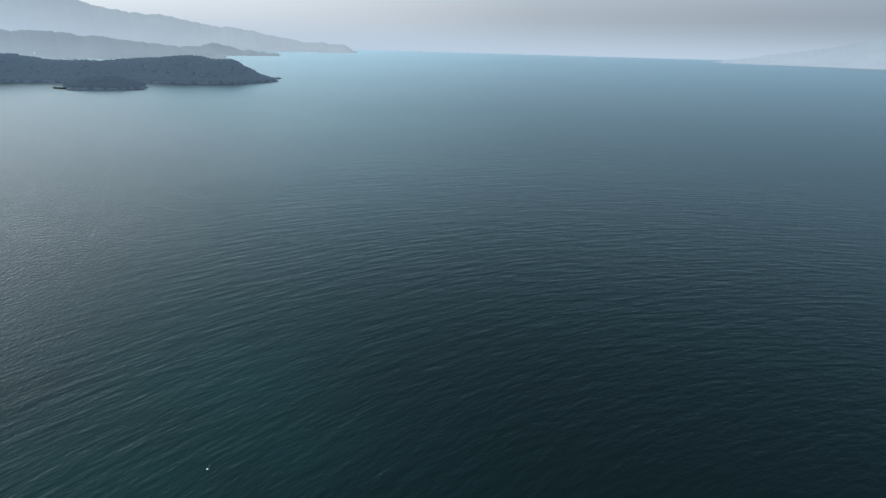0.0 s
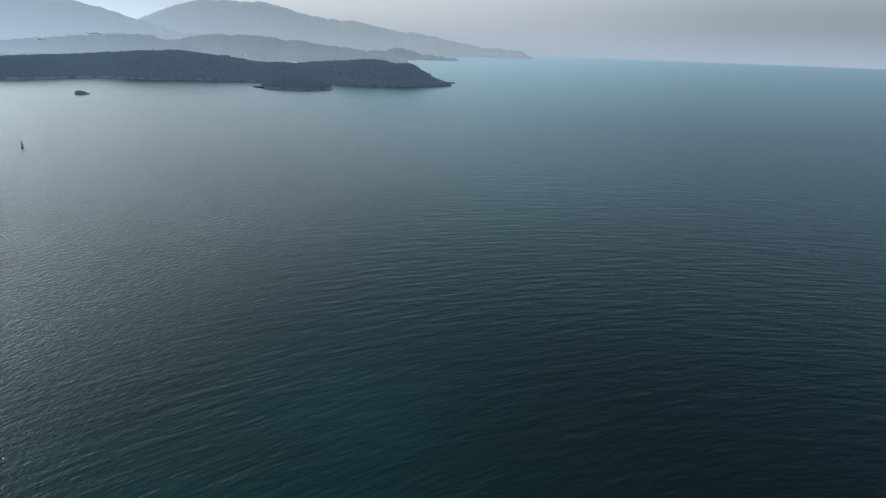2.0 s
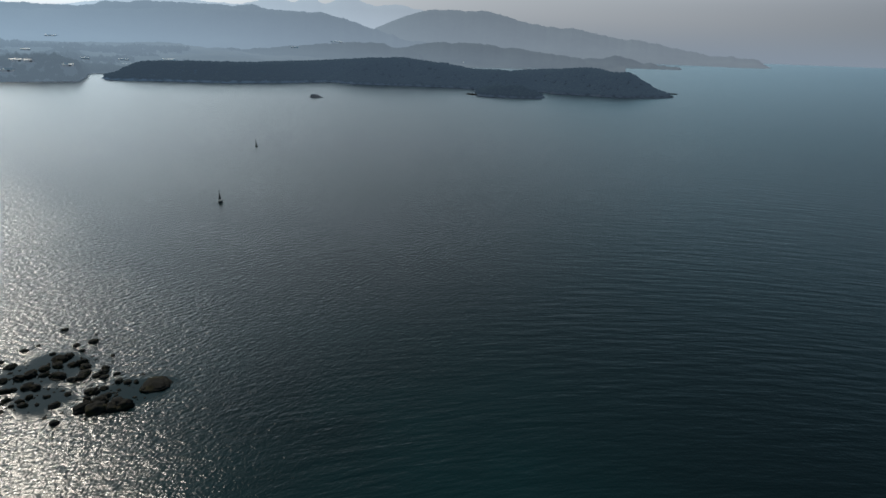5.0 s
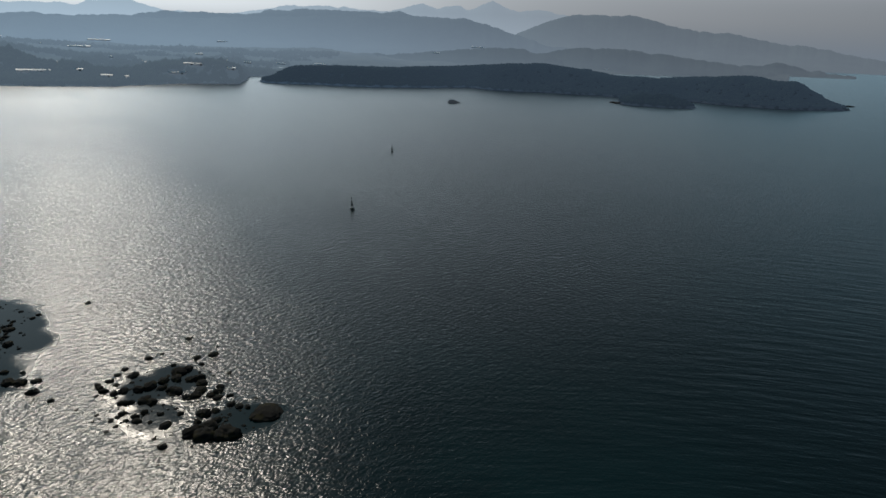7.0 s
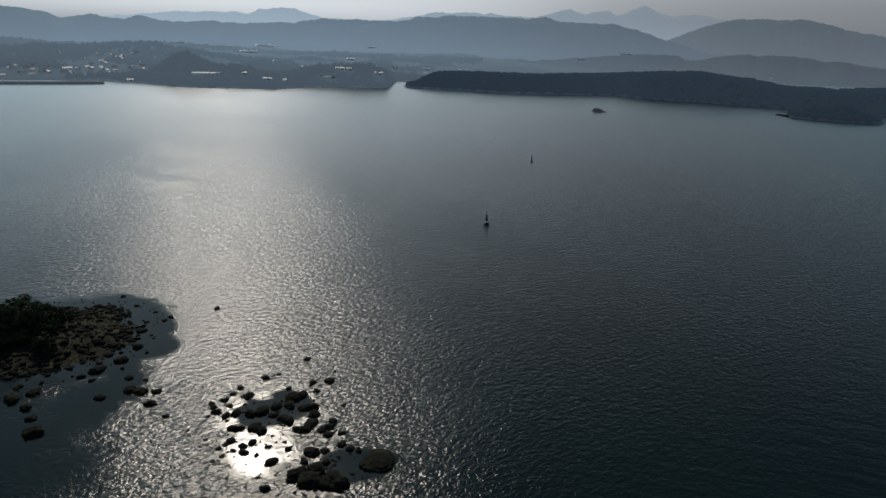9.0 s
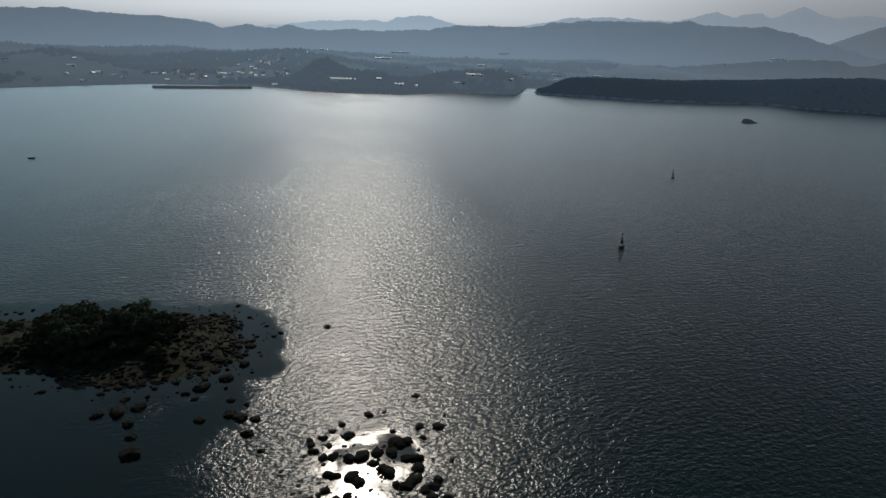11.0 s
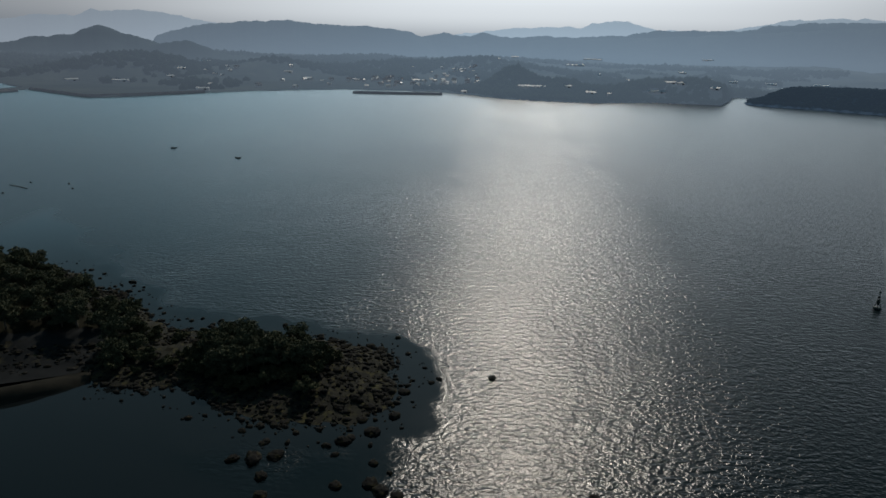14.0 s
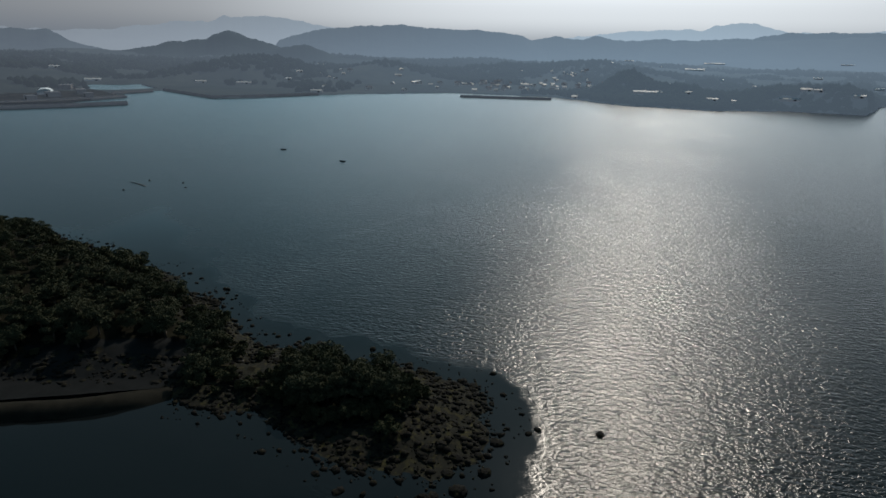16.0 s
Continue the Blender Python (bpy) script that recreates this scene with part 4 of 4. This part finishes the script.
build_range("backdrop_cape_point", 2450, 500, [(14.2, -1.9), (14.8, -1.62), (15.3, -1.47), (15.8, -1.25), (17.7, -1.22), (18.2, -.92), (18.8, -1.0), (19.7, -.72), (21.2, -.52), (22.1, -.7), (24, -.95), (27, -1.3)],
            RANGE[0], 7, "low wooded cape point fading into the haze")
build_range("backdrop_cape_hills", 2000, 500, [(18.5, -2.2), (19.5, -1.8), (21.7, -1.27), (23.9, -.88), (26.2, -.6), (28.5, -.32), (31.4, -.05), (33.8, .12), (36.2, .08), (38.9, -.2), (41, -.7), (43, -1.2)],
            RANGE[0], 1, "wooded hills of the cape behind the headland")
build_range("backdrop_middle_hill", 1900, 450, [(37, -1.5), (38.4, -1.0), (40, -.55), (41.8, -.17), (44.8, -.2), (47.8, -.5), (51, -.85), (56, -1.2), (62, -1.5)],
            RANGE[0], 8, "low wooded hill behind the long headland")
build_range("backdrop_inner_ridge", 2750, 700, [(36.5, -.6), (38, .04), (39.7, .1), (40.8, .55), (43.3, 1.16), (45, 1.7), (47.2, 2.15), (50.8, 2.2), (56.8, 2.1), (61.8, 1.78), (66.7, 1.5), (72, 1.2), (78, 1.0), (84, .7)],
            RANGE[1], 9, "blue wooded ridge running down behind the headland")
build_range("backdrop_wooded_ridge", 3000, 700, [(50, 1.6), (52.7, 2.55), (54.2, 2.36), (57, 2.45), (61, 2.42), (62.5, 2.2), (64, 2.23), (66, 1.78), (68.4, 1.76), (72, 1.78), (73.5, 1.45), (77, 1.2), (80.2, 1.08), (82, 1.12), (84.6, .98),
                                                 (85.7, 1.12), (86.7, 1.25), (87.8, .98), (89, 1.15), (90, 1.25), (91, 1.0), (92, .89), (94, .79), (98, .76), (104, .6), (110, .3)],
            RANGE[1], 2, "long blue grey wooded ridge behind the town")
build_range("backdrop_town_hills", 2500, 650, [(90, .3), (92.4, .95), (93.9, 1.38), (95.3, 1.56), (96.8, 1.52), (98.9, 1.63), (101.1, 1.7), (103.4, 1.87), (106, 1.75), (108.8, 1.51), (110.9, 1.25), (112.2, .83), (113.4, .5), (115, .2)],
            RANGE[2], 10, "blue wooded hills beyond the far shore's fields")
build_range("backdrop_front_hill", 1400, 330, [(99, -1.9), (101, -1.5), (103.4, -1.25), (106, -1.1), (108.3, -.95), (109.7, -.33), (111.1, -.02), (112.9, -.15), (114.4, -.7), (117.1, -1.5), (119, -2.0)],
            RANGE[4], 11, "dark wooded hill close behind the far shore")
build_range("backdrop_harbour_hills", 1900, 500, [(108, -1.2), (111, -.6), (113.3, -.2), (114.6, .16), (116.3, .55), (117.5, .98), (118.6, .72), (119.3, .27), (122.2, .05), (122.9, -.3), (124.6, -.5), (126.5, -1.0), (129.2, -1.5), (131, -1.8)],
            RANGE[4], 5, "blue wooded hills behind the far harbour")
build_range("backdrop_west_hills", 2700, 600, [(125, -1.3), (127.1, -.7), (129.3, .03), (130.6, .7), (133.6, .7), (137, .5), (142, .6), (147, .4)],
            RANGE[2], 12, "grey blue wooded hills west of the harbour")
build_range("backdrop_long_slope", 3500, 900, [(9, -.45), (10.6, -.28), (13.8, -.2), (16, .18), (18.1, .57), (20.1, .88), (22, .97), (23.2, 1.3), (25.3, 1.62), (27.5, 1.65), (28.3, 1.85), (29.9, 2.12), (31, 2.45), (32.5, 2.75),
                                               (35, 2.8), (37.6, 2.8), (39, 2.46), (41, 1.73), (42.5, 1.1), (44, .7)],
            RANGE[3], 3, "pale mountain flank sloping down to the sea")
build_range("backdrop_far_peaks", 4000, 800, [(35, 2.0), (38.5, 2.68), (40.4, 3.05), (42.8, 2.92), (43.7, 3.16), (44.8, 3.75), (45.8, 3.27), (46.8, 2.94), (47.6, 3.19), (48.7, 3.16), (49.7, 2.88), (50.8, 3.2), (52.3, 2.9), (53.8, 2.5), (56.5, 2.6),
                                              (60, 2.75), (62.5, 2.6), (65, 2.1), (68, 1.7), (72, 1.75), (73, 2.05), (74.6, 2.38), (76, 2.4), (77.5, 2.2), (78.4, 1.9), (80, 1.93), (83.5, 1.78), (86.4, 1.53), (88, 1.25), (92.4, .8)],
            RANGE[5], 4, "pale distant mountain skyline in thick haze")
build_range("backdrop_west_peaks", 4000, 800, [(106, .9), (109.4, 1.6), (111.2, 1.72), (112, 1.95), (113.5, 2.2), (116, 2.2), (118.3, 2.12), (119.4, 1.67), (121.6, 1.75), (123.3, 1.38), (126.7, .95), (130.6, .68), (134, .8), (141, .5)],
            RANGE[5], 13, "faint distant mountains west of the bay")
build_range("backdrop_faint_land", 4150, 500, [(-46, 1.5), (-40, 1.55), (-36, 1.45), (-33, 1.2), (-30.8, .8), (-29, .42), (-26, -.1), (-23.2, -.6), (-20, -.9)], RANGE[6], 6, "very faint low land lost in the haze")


# ---- town ----
def house(wide, deep, high, roof_high, roof_material, label):
    root = empty("house")
    part("wall", box_bm(wide, deep, high + 1, (0, 0, high / 2 - 0.5)), WALL_WHITE, root)
    bm = bmesh.new()
    e, g = 0.5, 0.22
    pts = [(-wide / 2 - e, -deep / 2 - e, high - .2), (wide / 2 + e, -deep / 2 - e, high - .2), (wide / 2 + e, 0, high + roof_high), (-wide / 2 - e, 0, high + roof_high),
           (-wide / 2 - e, deep / 2 + e, high - .2), (wide / 2 + e, deep / 2 + e, high - .2)]
    lo = [bm.verts.new(p) for p in pts]
    up = [bm.verts.new((p[0], p[1], p[2] + g)) for p in pts]
    for q in ((0, 1, 2, 3), (3, 2, 5, 4)):
        bm.faces.new([up[i] for i in q])
        bm.faces.new([lo[i] for i in q][::-1])
    for a, b in ((0, 1), (1, 2), (2, 5), (5, 4), (4, 3), (3, 0)):
        bm.faces.new((lo[a], lo[b], up[b], up[a]))
    part("roof", bm, roof_material, root)
    for sx in (-0.28, 0.28):
        part("window", box_bm(wide * 0.2, 0.12, high * 0.3, (sx * wide, -deep / 2, high * 0.6)), GLASS_DARK, root)
    return tagged(root, label, "house", "town houses")


def greenhouse(x, y, z, long):
    """A tunnel of white film on a low wall, across the view from the bay."""
    root = empty("greenhouse")
    wide, high = min(4.0, 2.2 + long * 0.05), min(3.2, 2.0 + long * 0.03)
    bm = bmesh.new()
    n, rings = 8, []
    for q in (-long / 2, long / 2):
        rings.append([bm.verts.new((q, math.cos(math.pi * k / n) * wide, 0.4 + math.sin(math.pi * k / n) * high)) for k in range(n + 1)])
    for k in range(n):
        bm.faces.new((rings[0][k], rings[0][k + 1], rings[1][k + 1], rings[1][k]))
    bm.faces.new(rings[0][::-1])
    bm.faces.new(rings[1])
    bmesh.ops.recalc_face_normals(bm, faces=bm.faces)
    part("cover", bm, FILM, root, "white plastic film cover")
    part("base_wall", box_bm(long + 0.3, wide * 2 + 0.3, 1.6, (0, 0, -0.35)), CONCRETE, root)
    root.matrix_world = pose(x, y, z, 0, 0, float(polar(x, y)[0]) + 9 * math.sin(x))
    return tagged(root, "long white tunnel greenhouse on the hazy hillside", "greenhouse", "hillside greenhouses")


def shore_shed(x, y, z, long):
    """A low shed with a pale, slightly pitched metal roof."""
    root = empty("shed")
    deep, high = 5.5, 2.2
    part("wall", box_bm(long, deep, high + 1, (0, 0, high / 2 - 0.5)), WALL_WHITE, root)
    bm = bmesh.new()
    for side in (-1, 1):
        lo = [(-long / 2 - .4, 0, high + 1.3), (long / 2 + .4, 0, high + 1.3), (long / 2 + .4, side * (deep / 2 + .5), high - .1), (-long / 2 - .4, side * (deep / 2 + .5), high - .1)]
        a, b = [bm.verts.new(p) for p in lo], [bm.verts.new((p[0], p[1], p[2] + 0.2)) for p in lo]
        bm.faces.new(a)
        bm.faces.new(b)
        for k in range(4):
            bm.faces.new((a[k], a[(k + 1) % 4], b[(k + 1) % 4], b[k]))
    bmesh.ops.recalc_face_normals(bm, faces=bm.faces)
    part("roof", bm, ROOF_PALE, root, "pale metal roof")
    part("door", box_bm(min(3.0, long * 0.3), 0.15, high * 0.75, (long * 0.2, -deep / 2, high * 0.37)), GLASS_DARK, root)
    root.matrix_world = pose(x, y, z, 0, 0, float(polar(x, y)[0]) + 14 * math.sin(y))
    return tagged(root, "low white shed with a pale metal roof", "shed", "shore sheds")


def at_polar(a, d):
    x, y = HUB.x - math.sin(radians(a)) * d, HUB.y + math.cos(radians(a)) * d
    return x, y, float(coast_height(np.array([x]), np.array([y]))[0])


def build_town():
    rng = np.random.RandomState(44)
    kinds = [house(6.5, 5.5, 3.0, 1.5, ROOF_PALE, "white house with a pale shining metal roof"), house(8, 6, 3.8, 1.8, ROOF_GREY, "white house with a grey tiled roof"),
             house(6.5, 5, 2.8, 1.5, ROOF_RED, "small white house with a brown tiled roof"), house(13, 7, 3.6, 1.4, ROOF_PALE, "long white shed with a pale metal roof")]
    # azimuth, distance, spread in azimuth, spread in distance, how many
    for a, d, sa, sd, n in ((94.2, 1110, 4.2, 70, 44), (87.6, 1260, 4.2, 180, 62), (101, 1100, 4, 60, 8), (73, 1010, 4, 40, 8), (66, 1120, 2.5, 50, 8), (112, 1010, 4, 60, 10),
                            (120, 1050, 3, 60, 8), (80, 1000, 3, 40, 6), (62, 1350, 5, 150, 8), (107, 1250, 5, 120, 8)):
        for _ in range(n):
            x, y, z = at_polar(rng.normal(a, sa * 0.6), rng.normal(d, sd * 0.6))
            if z < 2 or z > 60:
                continue
            copy_thing(kinds[int(rng.choice(4, p=(.58, .30, .05, .07)))], pose(x, y, z, 0, 0, rng.uniform(0, 360)))
    for k in kinds:
        for c in list(k.children):
            bpy.data.objects.remove(c)
        bpy.data.objects.remove(k)
    for build, places in ((greenhouse, HILL_TUNNELS), (shore_shed, SHORE_SHEDS)):
        for x, y, z, long in places:
            on_coast = polar(x, y)[1] < 2100
            build(x, y, float(coast_height(np.array([x]), np.array([y]))[0]) if on_coast else z, long)


build_town()


# ---- harbour walls ----
def mole(points, width, high, label, name="breakwater"):
    """A concrete wall along a bent line, with a parapet on its sea side."""
    root = empty(name)
    for (x0, y0), (x1, y1) in zip(points, points[1:]):
        a, b = Vector((x0 * U, y0 * U, 0)), Vector((x1 * U, y1 * U, 0))
        m = Matrix.Translation((a + b) / 2) @ Matrix.Rotation(math.atan2(b.y - a.y, b.x - a.x), 4, 'Z')
        ob = part("wall_section", box_bm((b - a).length + width * 0.4, width, high + 2, (0, 0, high / 2 - 1), 0.25), CONCRETE, root)
        ob.matrix_local = m
        ob = part("parapet", box_bm((b - a).length + width * 0.3, 0.9, 1.3, (0, -width * 0.32, high + 0.6), 0.1), CONCRETE, root)
        ob.matrix_local = m
    return tagged(root, label, "breakwater", kind="structure")


mole([(-440, -375), (-500, -322), (-537, -298)], 9, 2.4, "long low concrete breakwater with a parapet")
mole([(-470, -395), (-560, -350), (-594, -345)], 16, 2.2, "inner concrete quay of the far harbour", "quay")
mole([(-664, -361), (-620, -372)], 6, 2.0, "short concrete jetty beside the harbour mouth", "jetty")
mole([(-690, -362), (-623, -268), (-646, -241), (-706, -197)], 7, 2.2, "bent grey seawall along the reclaimed shore", "seawall")
mole([(-752, -49), (-757, 46)], 9, 2.0, "straight offshore concrete breakwater near the town")


def build_harbour():
    v, f = [], []
    pts = [(-470, -400), (-520, -345), (-565, -345), (-596, -348), (-640, -400), (-700, -520), (-560, -620), (-440, -520)]
    v = [(x * U, y * U, 2.0) for x, y in pts] + [(x * U, y * U, -1.0) for x, y in pts]
    n = len(pts)
    f = [tuple(range(n))] + [(i, (i + 1) % n, n + (i + 1) % n, n + i) for i in range(n)]
    tagged(obj("harbour_ground", v, f, TAR, False), "flat reclaimed harbour ground behind the quay", "quay", kind="structure")
    shore = [(-690, -361), (-624, -268), (-646, -242), (-706, -198), (-830, -150), (-900, -300), (-760, -440)]
    v = [(x * U, y * U, 1.7) for x, y in shore] + [(x * U, y * U, -1.0) for x, y in shore]
    n = len(shore)
    f = [tuple(range(n))[::-1]] + [(i, (i + 1) % n, n + (i + 1) % n, n + i) for i in range(n)]
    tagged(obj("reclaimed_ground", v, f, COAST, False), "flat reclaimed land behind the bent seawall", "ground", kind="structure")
    # arched hall
    hall = empty("arched_hall", pose(-585 * U, -415 * U, 2.0, 0, 0, 40))
    bm = bmesh.new()
    rings = []
    for x in (-15, 15):
        rings.append([bm.verts.new((x, math.cos(math.pi * k / 12) * 8, 2.2 + math.sin(math.pi * k / 12) * 4.2)) for k in range(13)])
    for k in range(12):
        bm.faces.new((rings[0][k], rings[1][k], rings[1][k + 1], rings[0][k + 1]))
    bm.faces.new(rings[0][::-1])
    bm.faces.new(rings[1])
    part("roof", bm, FILM, hall, "arched white roof")
    part("wall", box_bm(30, 15.6, 2.3, (0, 0, 1.15)), WALL_WHITE, hall)
    tagged(hall, "white hall with an arched roof behind the quay", "hall")
    rng = np.random.RandomState(8)
    for x, y, w, d, h in ((-560, -385, 20, 12, 5), (-530, -380, 14, 9, 4), (-575, -362, 12, 8, 4), (-600, -390, 24, 10, 5), (-640, -440, 26, 14, 6), (-500, -400, 22, 12, 5)):
        root = empty("harbour_shed", pose(x * U, y * U, 2.0, 0, 0, rng.uniform(25, 60)))
        part("wall", box_bm(w, d, h, (0, 0, h / 2)), CONCRETE, root)
        part("roof", box_bm(w + 0.8, d + 0.8, 0.4, (0, 0, h + 0.2), 0.1), ROOF_GREY, root)
        part("door", box_bm(w * 0.25, 0.2, h * 0.7, (0, -d / 2, h * 0.35)), GLASS_DARK, root)
        tagged(root, "grey flat-roofed shed on the harbour ground", "shed", "harbour sheds")


build_harbour()


# ---- sea marks, boats and floats ----
def light_buoy(x, y, turn, size, label):
    root = empty("navigation_buoy", pose(x * U, y * U, 0, 2.0, -1.5, turn))
    part("hull", lathe_bm([(0.5, -1.0), (0.9, -0.7), (1.15, -0.1), (1.2, 0.45), (1.1, 0.75), (0.8, 0.85)], 28), BUOY_PAINT, root, smooth=True)
    part("fender", lathe_bm([(1.2, 0.18), (1.28, 0.26), (1.28, 0.4), (1.2, 0.48)], 28), BUOY_STEEL, root, "black rubber fender")
    for k in range(4):
        a = math.pi / 4 + k * math.pi / 2
        part("leg", rod_bm((math.cos(a) * 0.85, math.sin(a) * 0.85, 0.8), (math.cos(a) * 0.32, math.sin(a) * 0.32, 3.6), 0.06), BUOY_STEEL, root)
        b = a + math.pi / 2
        for z0, z1, r0, r1 in ((0.9, 2.1, .83, .60), (2.1, 3.4, .60, .36)):
            part("brace", rod_bm((math.cos(a) * r0, math.sin(a) * r0, z0), (math.cos(b) * r1, math.sin(b) * r1, z1), 0.035, sides=6), BUOY_STEEL, root)
        part("daymark_panel", box_bm(0.62, 0.04, 1.3, (0, 0, 0)), BUOY_PAINT, root).matrix_local = pose(math.cos(b) * 0.36, math.sin(b) * 0.36, 2.35, 0, 0, math.degrees(b) + 90)
    part("platform", lathe_bm([(0.5, 3.55), (0.62, 3.6), (0.62, 3.68), (0.5, 3.7)], 20), BUOY_STEEL, root)
    part("radar_reflector", box_bm(0.75, 0.75, 0.7, (0, 0, 4.15), 0.2), BUOY_STEEL, root)
    part("lantern_post", rod_bm((0, 0, 3.7), (0, 0, 5.0), 0.05), BUOY_STEEL, root)
    part("lantern", lathe_bm([(0.14, 4.9), (0.2, 4.96), (0.2, 5.25), (0.12, 5.35)], 16), LENS, root)
    part("topmark", lathe_bm([(0.02, 5.45), (0.34, 5.7), (0.36, 5.85), (0.22, 6.1), (0.02, 6.15)], 18), BUOY_PAINT, root, smooth=True)
    root.scale = (size * 0.95, size * 0.95, size)
    return tagged(root, label, "buoy", "channel buoys")


light_buoy(-178.2, 142.4, 10, 0.84, "dark lattice navigation buoy floating on the calm bay")
light_buoy(-258.4, 217.0, 40, 0.76, "dark lattice navigation buoy farther out in the bay")


def rock_islet():
    v, f = ico(4)
    v = lumpy(v, 91, 0.22, 1.3)
    v = np.c_[v[:, 0] * 6.6, v[:, 1] * 5.2, np.clip(v[:, 2], -0.2, 0.74) * 4.6]
    tail = np.clip(v[:, 0] / 6.6, 0, 1) ** 2
    v[:, 2] = v[:, 2] * (1 - 0.75 * tail)
    v[:, 0] += tail * 3.5
    ob = obj("rock_islet", v, f, ISLET_ROCK)
    ob.matrix_world = pose(-444 * U, 421.5 * U, 0.1, 0, 0, 46) @ Matrix.Scale(0.88, 4)
    tagged(ob, "small flat-topped rocky islet alone in the bay", "islet")
    rng = np.random.RandomState(2)
    base = [(lumpy(ico(1)[0], 70 + k, 0.5, 1.4), ico(1)[1]) for k in range(4)]
    places = []
    c, s = math.cos(radians(46)), math.sin(radians(46))
    for _ in range(60):
        a, r = rng.uniform(0, 6.28), math.sqrt(rng.rand()) * 3.6
        px, py = math.cos(a) * r - 0.8, math.sin(a) * r
        places.append((-444 * U + px * c - py * s, 421.5 * U + px * s + py * c, 2.9, 0.8, 0.7, 0.6, a))
    tagged(gather("islet_scrub", base, places, WOODS), "low dark scrub on top of the small islet", "scrub", kind="stuff")


rock_islet()


def skiff(x, y, turn, label):
    root = empty("skiff", pose(x * U, y * U, 0.0, 0, 0, turn))
    bm = bmesh.new()
    rows = []
    for q, w, lift in ((-1, .62, 0), (-.6, .78, 0), (0, .82, .02), (.5, .66, .1), (.85, .32, .25), (1, .05, .38)):
        rows.append([bm.verts.new((q * 2.2, sy * w * k, z + lift)) for sy, k, z in ((-1, 1, .55), (-1, .75, -.1), (1, .75, -.1), (1, 1, .55))])
    for a, b in zip(rows, rows[1:]):
        for k in range(3):
            bm.faces.new((a[k], a[k + 1], b[k + 1], b[k]))
    bm.faces.new(rows[0])
    bmesh.ops.recalc_face_normals(bm, faces=bm.faces)
    part("hull", bm, HULL, root)
    part("deck", box_bm(3.0, 1.2, 0.06, (-0.3, 0, 0.32)), DECK, root)
    for q in (-1.0, 0.3):
        part("thwart", box_bm(0.28, 1.4, 0.06, (q, 0, 0.5)), DECK, root)
    part("outboard_motor", box_bm(0.4, 0.35, 0.8, (-2.35, 0, 0.55), 0.08), FLOAT_BLACK, root)
    part("console", box_bm(0.6, 0.7, 0.7, (-0.4, 0, 0.7), 0.06), HULL, root)
    root.scale = (0.85, 0.85, 0.85)
    return tagged(root, label, "boat", "moored boats")


skiff(-334.8, -40.4, 75, "small dark open skiff moored on still water")
skiff(-357.6, -78.8, 85, "small dark skiff with an outboard motor on the bay")


def floats():
    rng = np.random.RandomState(6)
    for x, y in ((-258.9, -93.8), (-275.5, -95.3), (-275, -81.3), (-268, -76)):
        root = empty("mooring_float", pose(x * U, y * U, 0, 0, 0, rng.uniform(0, 360)))
        part("drum", lathe_bm([(.3, -.3), (.75, -.2), (.85, .25), (.7, .6), (.25, .75)], 18), FLOAT_BLACK, root, smooth=True)
        part("ring", lathe_bm([(.1, .74), (.16, .78), (.16, .9), (.1, .95)], 10), BUOY_STEEL, root)
        root.scale = (0.6, 0.6, 0.6)
        tagged(root, "round black mooring float on dark water", "float", "mooring floats")
    root = empty("float_line")
    n = 14
    for k in range(n):
        t = k / (n - 1)
        q = Vector(((-270.8 + 4.2 * t) * U, (-99.5 + 9 * t) * U + 0.6 * math.sin(t * 5), 0.08))
        part("float", lathe_bm([(.1, -.2), (.3, -.1), (.3, .12), (.1, .22)], 10), FLOAT_BLACK, root).matrix_local = Matrix.Translation(q)
        if k:
            part("rope", rod_bm(last, q, 0.07, sides=5), ROPE, root)
        last = q
    tagged(root, "line of small black floats strung on a rope", "float line")
    root = empty("pole_float", pose(-28.1 * U, 61.2 * U, 0, 0, 0, 0))
    part("ball", lathe_bm([(.03, -.2), (.15, -.12), (.21, .03), (.17, .18), (.04, .25)], 16), FLOAT_WHITE, root, "white plastic ball", True)
    part("pole", rod_bm((0, 0, 0.18), (0.42, 0.4, 0.75), 0.04), FLOAT_BLACK, root, "short dark tilted pole")
    tagged(root, "white ball float with a dark pole at sea", "float")


floats()
